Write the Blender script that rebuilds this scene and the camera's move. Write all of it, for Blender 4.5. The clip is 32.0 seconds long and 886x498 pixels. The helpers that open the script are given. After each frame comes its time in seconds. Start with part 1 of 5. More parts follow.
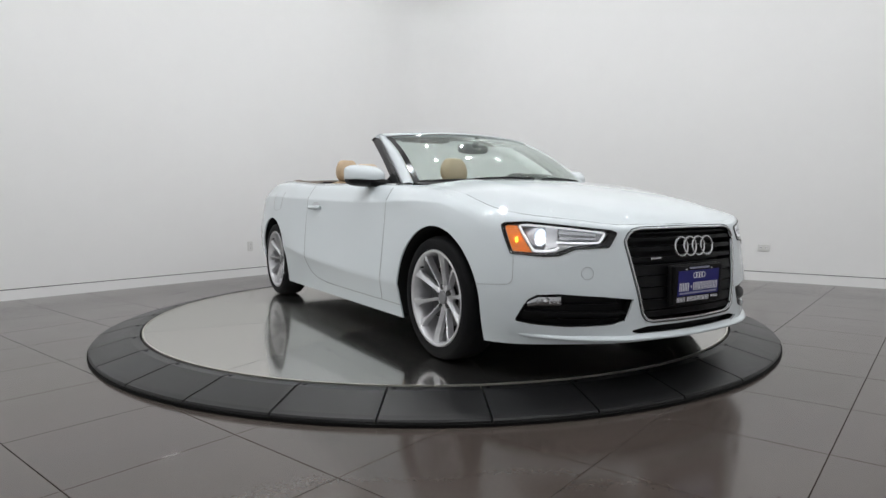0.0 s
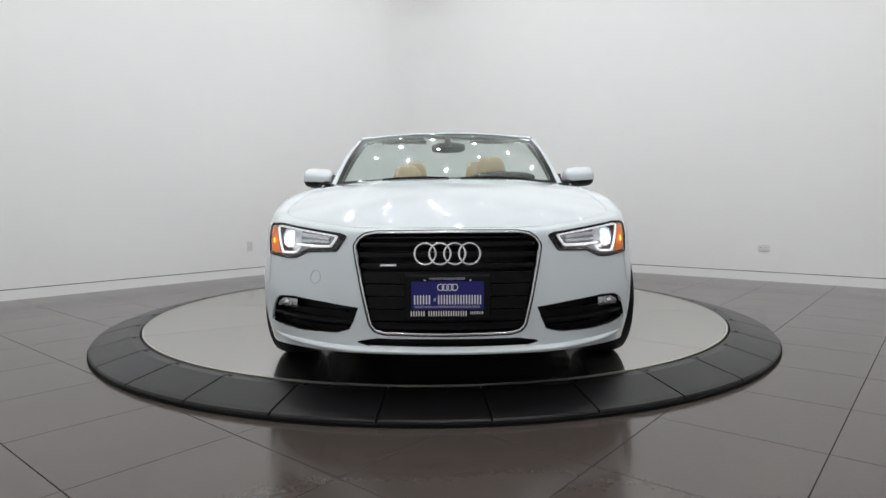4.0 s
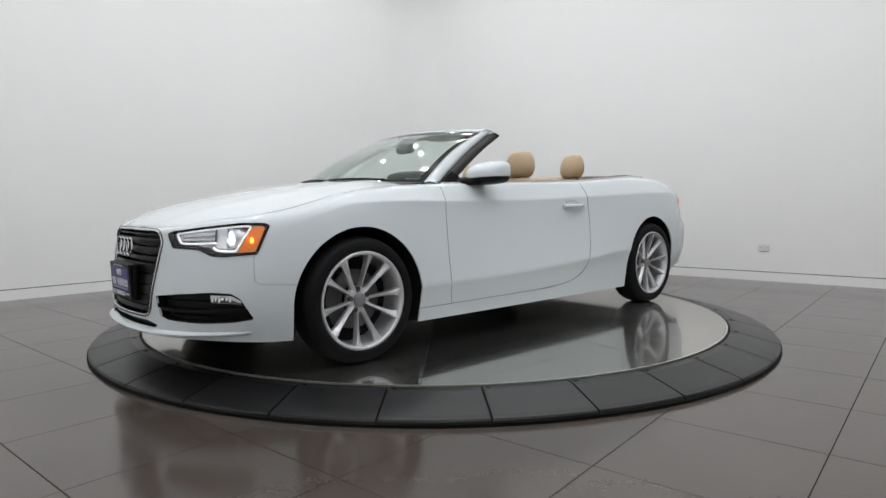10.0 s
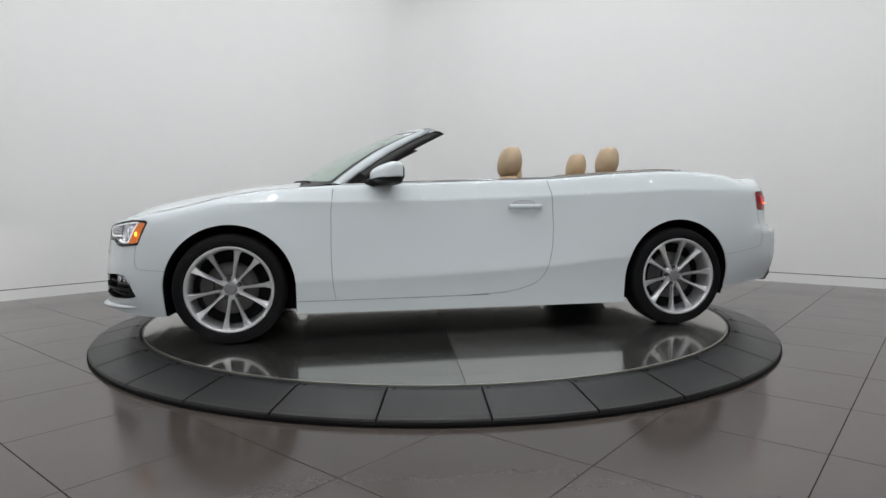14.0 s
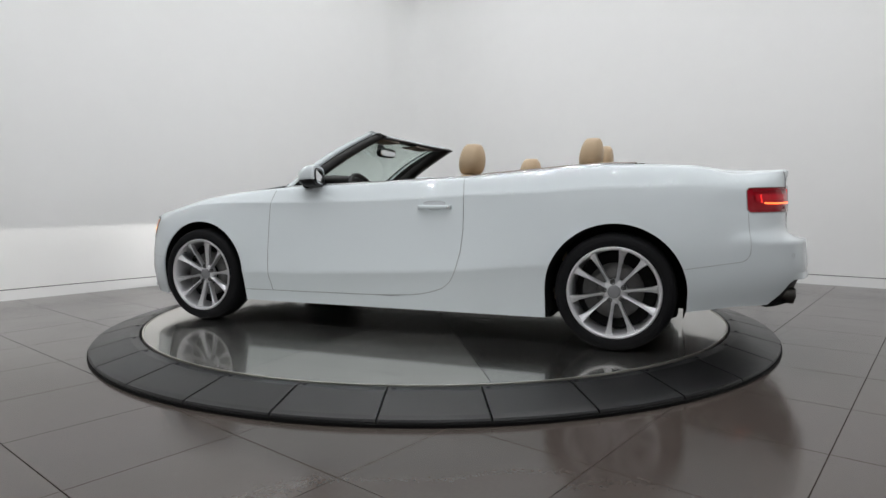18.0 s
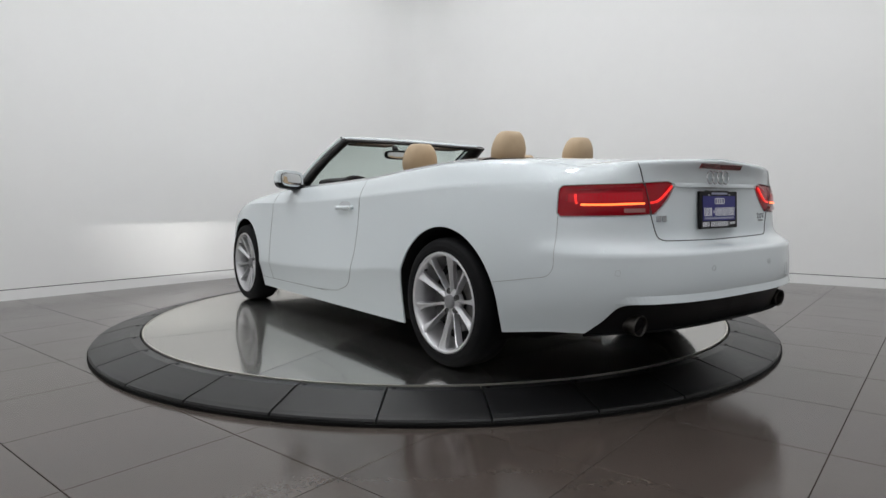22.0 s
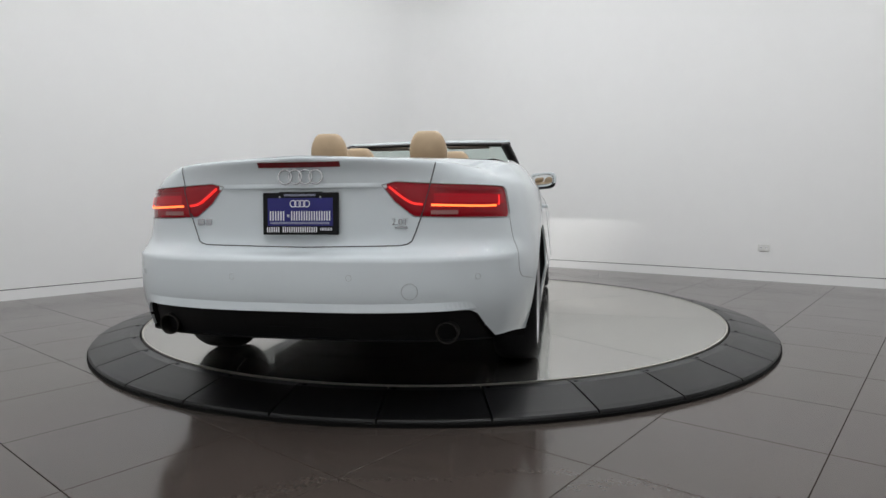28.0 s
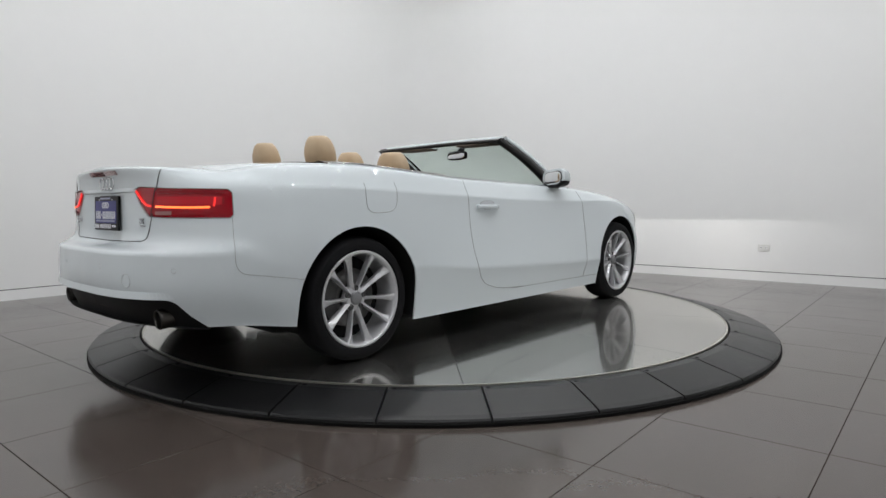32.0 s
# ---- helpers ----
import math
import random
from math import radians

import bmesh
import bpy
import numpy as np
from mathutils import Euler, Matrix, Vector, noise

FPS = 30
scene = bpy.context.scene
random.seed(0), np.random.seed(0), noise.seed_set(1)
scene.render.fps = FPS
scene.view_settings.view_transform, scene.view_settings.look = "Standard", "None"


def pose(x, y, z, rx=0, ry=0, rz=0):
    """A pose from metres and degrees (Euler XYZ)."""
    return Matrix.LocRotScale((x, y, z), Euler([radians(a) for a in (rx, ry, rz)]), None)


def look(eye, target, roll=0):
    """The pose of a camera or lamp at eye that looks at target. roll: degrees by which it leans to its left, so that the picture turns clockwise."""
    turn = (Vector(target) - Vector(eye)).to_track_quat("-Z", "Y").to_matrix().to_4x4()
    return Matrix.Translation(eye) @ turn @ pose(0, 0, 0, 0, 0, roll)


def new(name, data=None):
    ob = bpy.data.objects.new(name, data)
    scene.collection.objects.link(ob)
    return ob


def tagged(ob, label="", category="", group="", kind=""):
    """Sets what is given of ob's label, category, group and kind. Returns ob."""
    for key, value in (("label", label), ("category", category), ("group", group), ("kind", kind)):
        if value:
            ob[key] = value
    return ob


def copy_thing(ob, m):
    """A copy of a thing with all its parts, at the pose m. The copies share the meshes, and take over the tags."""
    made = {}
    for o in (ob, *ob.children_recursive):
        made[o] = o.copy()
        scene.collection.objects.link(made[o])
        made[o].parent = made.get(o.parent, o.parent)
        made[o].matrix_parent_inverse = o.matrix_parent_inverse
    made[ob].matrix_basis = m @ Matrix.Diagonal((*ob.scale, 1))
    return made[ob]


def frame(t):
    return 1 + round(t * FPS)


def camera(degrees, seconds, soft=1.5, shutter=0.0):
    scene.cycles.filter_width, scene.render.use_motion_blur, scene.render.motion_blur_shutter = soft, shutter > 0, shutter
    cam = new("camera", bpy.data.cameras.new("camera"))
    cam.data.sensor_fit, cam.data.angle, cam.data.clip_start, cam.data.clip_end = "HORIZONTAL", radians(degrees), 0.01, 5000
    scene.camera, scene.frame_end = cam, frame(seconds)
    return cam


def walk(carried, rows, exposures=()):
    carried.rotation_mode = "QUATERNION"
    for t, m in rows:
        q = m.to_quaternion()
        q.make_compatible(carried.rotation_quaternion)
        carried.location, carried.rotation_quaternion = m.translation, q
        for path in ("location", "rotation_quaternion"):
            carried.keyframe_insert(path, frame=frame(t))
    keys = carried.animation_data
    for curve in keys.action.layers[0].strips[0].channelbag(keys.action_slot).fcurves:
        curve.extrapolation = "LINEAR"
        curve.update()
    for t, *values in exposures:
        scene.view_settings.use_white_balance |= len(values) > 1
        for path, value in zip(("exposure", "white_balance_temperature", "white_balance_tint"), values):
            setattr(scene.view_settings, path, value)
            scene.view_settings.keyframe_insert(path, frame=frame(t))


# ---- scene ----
cam = camera(71.755, 32.0)
FLOOR_TO_DISC = 0.081
EYE = (0.0, -4.617, 0.8645)
PITCH, PAN, LEAN = 4.163, 0.661, -0.394
def camera_pose():
    a, b = radians(PAN), radians(PITCH)
    way = Vector((math.sin(a) * math.cos(b), math.cos(a) * math.cos(b), -math.sin(b)))
    return look(EYE, Vector(EYE) + way, LEAN)
walk(cam, [(0.0, camera_pose()), (32.0, camera_pose())], [(0.0, 0.07), (9.0, 0.07), (13.0, -0.02), (32.0, -0.02)])

# ---- world, light ----
world = bpy.data.worlds.new("studio_world")
scene.world = world
world.use_nodes = True
world.node_tree.nodes["Background"].inputs[0].default_value = (0.8, 0.85, 0.9, 1)
world.node_tree.nodes["Background"].inputs[1].default_value = 0.05
LAMP_POWER = 526.0        # emission of the round ceiling downlights
CEILING_Z = 4.5


# ---- materials ----
def material(name, colour, rough=0.5, metal=0.0, coat=0.0, grain=0.0, grain_size=40.0, bump=0.0, bump_size=200.0, rough_var=0.0,
             emit=None, power=0.0, glass=0.0, ior=1.45, per_piece=0.0, stain=0.0, stain_size=1.5, spec=0.5):
    m = bpy.data.materials.new(name)
    m.use_nodes = True
    t = m.node_tree
    b = t.nodes["Principled BSDF"]
    b.inputs["Roughness"].default_value = rough
    b.inputs["Metallic"].default_value = metal
    b.inputs["Coat Weight"].default_value = coat
    b.inputs["Coat Roughness"].default_value = 0.015
    b.inputs["IOR"].default_value = ior
    b.inputs["Transmission Weight"].default_value = glass
    b.inputs["Specular IOR Level"].default_value = spec
    b.inputs["Base Color"].default_value = (*colour, 1)
    co = t.nodes.new("ShaderNodeTexCoord")
    last = None

    def mixed(fac_socket, amount, before):
        mix = t.nodes.new("ShaderNodeMix")
        mix.data_type, mix.blend_type = "RGBA", "MULTIPLY"
        mix.inputs["Factor"].default_value = 1.0
        ramp = t.nodes.new("ShaderNodeMapRange")
        ramp.inputs["To Min"].default_value, ramp.inputs["To Max"].default_value = 1 - amount, 1 + amount
        t.links.new(fac_socket, ramp.inputs["Value"])
        if before is None:
            mix.inputs["A"].default_value = (*colour, 1)
        else:
            t.links.new(before, mix.inputs["A"])
        t.links.new(ramp.outputs[0], mix.inputs["B"])
        return mix.outputs["Result"]

    def noise_node(scale, detail=4.0):
        n = t.nodes.new("ShaderNodeTexNoise")
        n.inputs["Scale"].default_value, n.inputs["Detail"].default_value = scale, detail
        t.links.new(co.outputs["Object"], n.inputs["Vector"])
        return n.outputs["Fac"]
    if grain:
        last = mixed(noise_node(grain_size), grain, last)
    if stain:
        last = mixed(noise_node(stain_size, 3.0), stain, last)
    if per_piece:
        info = t.nodes.new("ShaderNodeObjectInfo")
        last = mixed(info.outputs["Random"], per_piece, last)
    if last is not None:
        t.links.new(last, b.inputs["Base Color"])
    if rough_var:
        ramp = t.nodes.new("ShaderNodeMapRange")
        ramp.inputs["To Min"].default_value, ramp.inputs["To Max"].default_value = rough - rough_var, rough + rough_var
        t.links.new(noise_node(3.0, 5.0), ramp.inputs["Value"])
        t.links.new(ramp.outputs[0], b.inputs["Roughness"])
    if bump:
        bp = t.nodes.new("ShaderNodeBump")
        bp.inputs["Strength"].default_value, bp.inputs["Distance"].default_value = bump, 0.004
        t.links.new(noise_node(bump_size), bp.inputs["Height"])
        t.links.new(bp.outputs[0], b.inputs["Normal"])
    if emit:
        b.inputs["Emission Color"].default_value = (*emit, 1)
        b.inputs["Emission Strength"].default_value = power
    return m


M_WALL = material("wall_paint", (0.865, 0.865, 0.86), 0.42, grain=0.012, grain_size=6, bump=0.04, bump_size=120, stain=0.015, stain_size=0.6)
M_CEIL = material("ceiling_paint", (0.87, 0.87, 0.87), 0.7, grain=0.01)
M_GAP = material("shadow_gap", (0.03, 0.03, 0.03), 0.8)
M_TILE = material("floor_tile", (0.065, 0.0525, 0.046), 0.15, ior=1.6, grain=0.08, grain_size=60, per_piece=0.05, stain=0.22, stain_size=1.4, rough_var=0.05)
M_GROUT = material("grout", (0.065, 0.05, 0.044), 0.85, grain=0.2)
M_RUBBER = material("ring_rubber", (0.0058, 0.0058, 0.0063), 0.34, spec=0.40, grain=0.25, grain_size=50, per_piece=0.2, stain=0.35, stain_size=4, rough_var=0.08, bump=0.15, bump_size=300)
M_RUBBER_EDGE = material("ring_edge", (0.004, 0.004, 0.004), 0.7, spec=0.12)


def brushed(name, colour, rough, grain_angle):
    """Brushed steel sheet: reflections smear across its grain, which runs at that angle on the disc."""
    m = material(name, colour, rough, 0.93, grain=0.04, grain_size=25, stain=0.10, stain_size=1.3, rough_var=0.04, bump=0.006, bump_size=8)
    t = m.node_tree
    b = t.nodes["Principled BSDF"]
    b.inputs["Anisotropic"].default_value = 0.85
    way = t.nodes.new("ShaderNodeVectorTransform")
    way.vector_type, way.convert_from, way.convert_to = "VECTOR", "OBJECT", "WORLD"
    a = radians(grain_angle + 90)
    way.inputs[0].default_value = (math.cos(a), math.sin(a), 0)
    t.links.new(way.outputs[0], b.inputs["Tangent"])
    # the polish over the grain
    gloss, mix = t.nodes.new("ShaderNodeBsdfGlossy"), t.nodes.new("ShaderNodeMixShader")
    gloss.inputs["Color"].default_value = (*colour, 1)
    gloss.inputs["Roughness"].default_value = 0.07
    mix.inputs["Fac"].default_value = 0.6
    t.links.new(b.outputs[0], mix.inputs[1])
    t.links.new(gloss.outputs[0], mix.inputs[2])
    t.links.new(mix.outputs[0], t.nodes["Material Output"].inputs["Surface"])
    return m


M_SHEETS = [brushed("disc_steel_long", (0.60, 0.595, 0.565), 0.21, 65), brushed("disc_steel_cross", (0.62, 0.61, 0.58), 0.22, 15), brushed("disc_steel_wide", (0.60, 0.59, 0.565), 0.19, 128)]
M_STEEL_EDGE = material("disc_rim", (0.6, 0.58, 0.52), 0.35, 0.9)
M_LAMP = material("downlight_glow", (1, 1, 1), 0.5, emit=(0.97, 0.985, 1.0), power=LAMP_POWER)
M_LAMP_TRIM = material("downlight_trim", (0.75, 0.75, 0.75), 0.4)
M_PAINT = material("white_car_paint", (0.655, 0.705, 0.73), 0.5, coat=1.0, spec=0.0)
M_BLACK = material("black_plastic", (0.006, 0.006, 0.0065), 0.42, spec=0.22, grain=0.2)
M_APRON = material("apron_black", (0.006, 0.006, 0.0065), 0.5, spec=0.25, grain=0.2)
M_GLOSSBLACK = material("gloss_black", (0.008, 0.008, 0.009), 0.12)
M_UNDER = material("underbody", (0.008, 0.008, 0.008), 0.85, spec=0.2, grain=0.3)
M_SEAM = material("panel_gap_dark", (0.075, 0.077, 0.08), 0.8)
M_CHROME = material("chrome", (0.75, 0.76, 0.78), 0.1, 1.0)
M_ALU = material("alloy_silver", (0.60, 0.60, 0.62), 0.36, 0.6, coat=0.3)
M_DARKMETAL = material("dark_metal", (0.09, 0.09, 0.09), 0.5, 0.8, grain=0.2)
M_TYRE = material("tyre_rubber", (0.007, 0.007, 0.008), 0.65, spec=0.15, grain=0.25, grain_size=80, bump=0.1)
M_TAN = material("tan_leather", (0.47, 0.35, 0.225), 0.5, grain=0.06, grain_size=30, bump=0.12, bump_size=350)
M_TAUPE = material("taupe_trim", (0.12, 0.095, 0.075), 0.65, grain=0.15, bump=0.1)
M_DASH = material("dark_dash", (0.02, 0.019, 0.019), 0.6, grain=0.2, bump=0.1)


def thin_glass(name, tint):
    """Sheet glass: tinted and clear, with mirror gloss that grows towards a slanting view."""
    m = bpy.data.materials.new(name)
    m.use_nodes = True
    t = m.node_tree
    t.nodes.remove(t.nodes["Principled BSDF"])
    clear, gloss, mix = t.nodes.new("ShaderNodeBsdfTransparent"), t.nodes.new("ShaderNodeBsdfGlossy"), t.nodes.new("ShaderNodeMixShader")
    clear.inputs["Color"].default_value = (*tint, 1)
    gloss.inputs["Roughness"].default_value = 0.0
    gloss.inputs["Color"].default_value = (0.95, 1.0, 0.98, 1)
    weight, power, scale = t.nodes.new("ShaderNodeLayerWeight"), t.nodes.new("ShaderNodeMath"), t.nodes.new("ShaderNodeMapRange")
    weight.inputs["Blend"].default_value = 0.5
    power.operation = "POWER"
    power.inputs[1].default_value = 4.0
    scale.inputs["To Min"].default_value, scale.inputs["To Max"].default_value = 0.05, 0.95
    t.links.new(weight.outputs["Facing"], power.inputs[0])
    t.links.new(power.outputs[0], scale.inputs["Value"])
    t.links.new(scale.outputs[0], mix.inputs["Fac"])
    t.links.new(clear.outputs[0], mix.inputs[1])
    t.links.new(gloss.outputs[0], mix.inputs[2])
    t.links.new(mix.outputs[0], t.nodes["Material Output"].inputs["Surface"])
    return m


M_GLASS = thin_glass("windscreen_glass", (0.93, 0.985, 0.96))
M_LENS = material("clear_lens", (0.97, 0.98, 1.0), 0.02, glass=1.0, ior=1.3)
M_RED = material("red_lens", (0.24, 0.003, 0.010), 0.2, coat=0.4, spec=0.2, emit=(1.0, 0.0, 0.02), power=0.035)
M_REDGLOW = material("red_glow", (0.5, 0.01, 0.01), 0.3, emit=(1.0, 0.15, 0.035), power=2.8)
M_REDDIM = material("red_glow_dim", (0.30, 0.004, 0.012), 0.25, coat=0.4, spec=0.2, emit=(1.0, 0.01, 0.03), power=0.13)
M_AMBER = material("amber_lens", (0.72, 0.19, 0.02), 0.3, coat=0.6, emit=(1.0, 0.25, 0.02), power=0.10, grain=0.25, grain_size=60)
M_AMBERGLOW = material("amber_bulb", (1, 0.4, 0.02), 0.3, emit=(1.0, 0.4, 0.03), power=4.0)
M_WHITEGLOW = material("lamp_glow", (1, 1, 1), 0.3, emit=(0.66, 0.82, 1.0), power=0.95)
M_LAMPDARK = material("lamp_housing", (0.5, 0.5, 0.52), 0.3, 0.7)
M_REFLECTOR = material("reflector", (0.78, 0.79, 0.82), 0.38, 0.8)
M_GUIDE = material("light_guide_glow", (0.9, 0.9, 0.92), 0.3, emit=(0.95, 0.98, 1.0), power=0.5)
M_REDGLOW2 = material("red_glow_side", (0.5, 0.01, 0.01), 0.3, emit=(1.0, 0.03, 0.025), power=0.9)
M_REDDARK = material("red_rib", (0.12, 0.002, 0.004), 0.3)
M_REVERSE = material("reversing_lens", (0.30, 0.11, 0.11), 0.2, coat=0.6)
M_BRAKE = material("brake_lens", (0.16, 0.006, 0.010), 0.2, coat=1.0)
M_PALEPRINT = material("pale_print", (0.42, 0.43, 0.56), 0.5)
M_CHROMEDARK = material("satin_chrome", (0.45, 0.46, 0.48), 0.18, 1.0)
M_SLAT = material("slat_black", (0.0035, 0.0036, 0.004), 0.30, spec=0.18)
M_SEAMLIGHT = material("fine_gap", (0.27, 0.275, 0.28), 0.7)
M_FINE = material("hairline_gap", (0.42, 0.44, 0.455), 0.6)
M_CAP = material("wheel_cap_grey", (0.22, 0.22, 0.23), 0.45, 0.4)
M_ROTOR = material("brake_steel", (0.14, 0.138, 0.135), 0.5, 0.6, grain=0.2, grain_size=60)
M_PIPE = material("exhaust_steel", (0.07, 0.066, 0.062), 0.35, 0.9)
M_SEAL = material("rubber_seal", (0.018, 0.017, 0.017), 0.5, grain=0.2)
# white body paint made darker: the handle bowl's shade is in its colour
M_HANDLECUP = material("handle_bowl_shaded", (0.55, 0.57, 0.60), 0.35, coat=1.0)
M_BEAM = material("low_beam", (1, 1, 1), 0.5, emit=(1.0, 0.975, 0.94), power=48000.0)
M_PLATEBLUE = material("plate_blue", (0.014, 0.014, 0.17), 0.4, coat=0.15)
M_WHITEPRINT = material("white_print", (0.82, 0.82, 0.86), 0.5)
M_WHITEPLASTIC = material("white_plastic", (0.72, 0.72, 0.70), 0.4)
M_MIRROR = material("mirror_glass", (0.75, 0.77, 0.78), 0.02, 1.0)


# ---- mesh helpers ----
def mesh_ob(name, verts, faces, mat, parent=None, label="", smooth=True, loc=None):
    me = bpy.data.meshes.new(name)
    me.from_pydata([tuple(map(float, v)) for v in verts], [], [tuple(map(int, f)) for f in faces])
    if smooth:
        me.polygons.foreach_set("use_smooth", [True] * len(me.polygons))
    me.materials.append(mat)
    me.update()
    ob = new(name, me)
    if parent is not None:
        ob.parent = parent
    if loc:
        ob.location = loc
    if label:
        ob["label"] = label
    return ob


def part(name, bm, mat, parent, label="", smooth=False, loc=None):
    me = bpy.data.meshes.new(name)
    bm.to_mesh(me)
    bm.free()
    if smooth:
        me.polygons.foreach_set("use_smooth", [True] * len(me.polygons))
    me.materials.append(mat)
    ob = new(name, me)
    if parent is not None:
        ob.parent = parent
    if loc:
        ob.location = loc
    if label:
        ob["label"] = label
    return ob


def box_bm(x0, x1, y0, y1, z0, z1, bevel=0.0, seg=2):
    bm = bmesh.new()
    bmesh.ops.create_cube(bm, size=1.0)
    for v in bm.verts:
        v.co = Vector(((x0 + x1) / 2 + v.co.x * (x1 - x0), (y0 + y1) / 2 + v.co.y * (y1 - y0), (z0 + z1) / 2 + v.co.z * (z1 - z0)))
    if bevel:
        bmesh.ops.bevel(bm, geom=bm.edges[:], offset=bevel, segments=seg, profile=0.5, affect="EDGES")
    return bm


def grid_faces(nu, nv, wrap_u=False):
    out = []
    for i in range(nu if wrap_u else nu - 1):
        for j in range(nv - 1):
            a, b = i * nv + j, ((i + 1) % nu) * nv + j
            out.append((a, b, b + 1, a + 1))
    return out


def lathe(profile, n=48, axis="y"):
    """Verts and faces of a profile of (radius, along) turned about an axis."""
    verts, nv = [], len(profile)
    for i in range(n):
        a = 2 * math.pi * i / n
        for r, d in profile:
            c, s = r * math.cos(a), r * math.sin(a)
            verts.append((c, d, s) if axis == "y" else (c, s, d) if axis == "z" else (d, c, s))
    return verts, grid_faces(n, nv, True)


def tube(points, radius, n=8, closed=False):
    """Verts and faces of a round tube along points."""
    pts = [Vector(p) for p in points]
    verts, m = [], len(pts)
    for i, p in enumerate(pts):
        a = pts[(i - 1) % m] if closed or i > 0 else p
        b = pts[(i + 1) % m] if closed or i < m - 1 else p
        d = (b - a).normalized()
        side = d.cross(Vector((0, 0, 1)))
        if side.length < 1e-3:
            side = d.cross(Vector((1, 0, 0)))
        side.normalize()
        up = side.cross(d)
        for k in range(n):
            w = 2 * math.pi * k / n
            verts.append(p + radius * (math.cos(w) * side + math.sin(w) * up))
    faces = []
    for i in range(m if closed else m - 1):
        for k in range(n):
            a, b = i * n, ((i + 1) % m) * n
            faces.append((a + k, a + (k + 1) % n, b + (k + 1) % n, b + k))
    if not closed:
        faces += [tuple(range(n - 1, -1, -1)), tuple((m - 1) * n + k for k in range(n))]
    return verts, faces


def empty(name, loc=(0, 0, 0)):
    ob = new(name)
    ob.location = loc
    ob.empty_display_size = 0.2
    return ob


# ---- the studio ----
CORNER = Vector((-0.206, 5.178, 0))
WAY_L = Vector((-0.676, -0.7369, 0)).normalized()
WAY_R = Vector((0.7721, -0.6355, 0)).normalized()
# how far the added unseen walls stand, chosen for their bounce light
REACH_L, REACH_R = 8.4, 12.0


def wall_loop():
    """Plan line of the inner wall face, with a rounded corner behind the turntable."""
    r = 0.7
    end_l, end_r = CORNER + WAY_L * REACH_L, CORNER + WAY_R * REACH_R
    a, b = CORNER + WAY_L * r, CORNER + WAY_R * r
    bow = []
    for k in range(33):
        t = k / 32
        bow.append(a * (1 - t) ** 2 + CORNER * 2 * t * (1 - t) + b * t ** 2)
    return end_l, bow, end_r, end_l + end_r - CORNER


def wall_strip(name, pts, z0, z1, mat, thick=0.15, label="", category="wall"):
    """A thick upright sheet along plan points, its inner face on the points."""
    verts, faces = [], []
    n = len(pts)
    for i, p in enumerate(pts):
        a, b = pts[max(i - 1, 0)], pts[min(i + 1, n - 1)]
        d = (b - a).normalized()
        out = Vector((-d.y, d.x, 0)) * thick
        for q in (p, p + out):
            verts += [(q.x, q.y, z0), (q.x, q.y, z1)]
    for i in range(n - 1):
        a, b = 4 * i, 4 * i + 4
        faces += [(a, a + 1, b + 1, b), (a + 2, b + 2, b + 3, a + 3), (a, b, b + 2, a + 2), (a + 1, a + 3, b + 3, b + 1)]
    faces += [(0, 2, 3, 1), (4 * n - 4, 4 * n - 3, 4 * n - 1, 4 * n - 2)]
    ob = mesh_ob(name, verts, faces, mat, smooth=False)
    return tagged(ob, label, category, kind="structure")


def build_room():
    end_l, bow, end_r, back = wall_loop()
    front = [end_l] + bow + [end_r]
    wall_strip("wall_north", front, 0.105, CEILING_Z, M_WALL, label="added unseen white wall that closes the studio and bounces light with a rounded corner")
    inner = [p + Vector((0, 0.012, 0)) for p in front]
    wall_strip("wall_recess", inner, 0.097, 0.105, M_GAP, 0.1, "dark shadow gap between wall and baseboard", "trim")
    wall_strip("baseboard", front, 0.0, 0.097, M_WALL, label="flush white painted baseboard below a shadow gap", category="baseboard")
    # added walls out of view; their distances balance the light on the car
    wall_strip("wall_east", [end_r, back], 0.0, CEILING_Z, M_WALL, label="added unseen white wall that closes the studio and bounces light")
    wall_strip("wall_south", [back, end_l], 0.0, CEILING_Z, M_WALL, label="added unseen white wall that closes the studio and bounces light")
    ring = [end_l, CORNER, end_r, back]
    c = sum(ring, Vector()) / 4
    out = [c + (p - c) * 1.04 for p in ring]
    verts = [(p.x, p.y, CEILING_Z) for p in out] + [(p.x, p.y, CEILING_Z + 0.1) for p in out]
    ob = mesh_ob("ceiling", verts, [(3, 2, 1, 0), (4, 5, 6, 7), (0, 1, 5, 4), (1, 2, 6, 5), (2, 3, 7, 6), (3, 0, 4, 7)], M_CEIL, smooth=False)
    tagged(ob, "plain white studio ceiling with rows of downlights", "ceiling", kind="structure")
    verts = [(p.x, p.y, -0.006) for p in out] + [(p.x, p.y, -0.1) for p in out]
    floor = mesh_ob("floor", verts, [(0, 1, 2, 3), (7, 6, 5, 4), (4, 5, 1, 0), (5, 6, 2, 1), (6, 7, 3, 2), (7, 4, 0, 3)], M_GROUT, smooth=False)
    tagged(floor, "glossy grey-brown square stone tiles with thin dark joints", "floor", kind="structure")
    return floor, ring


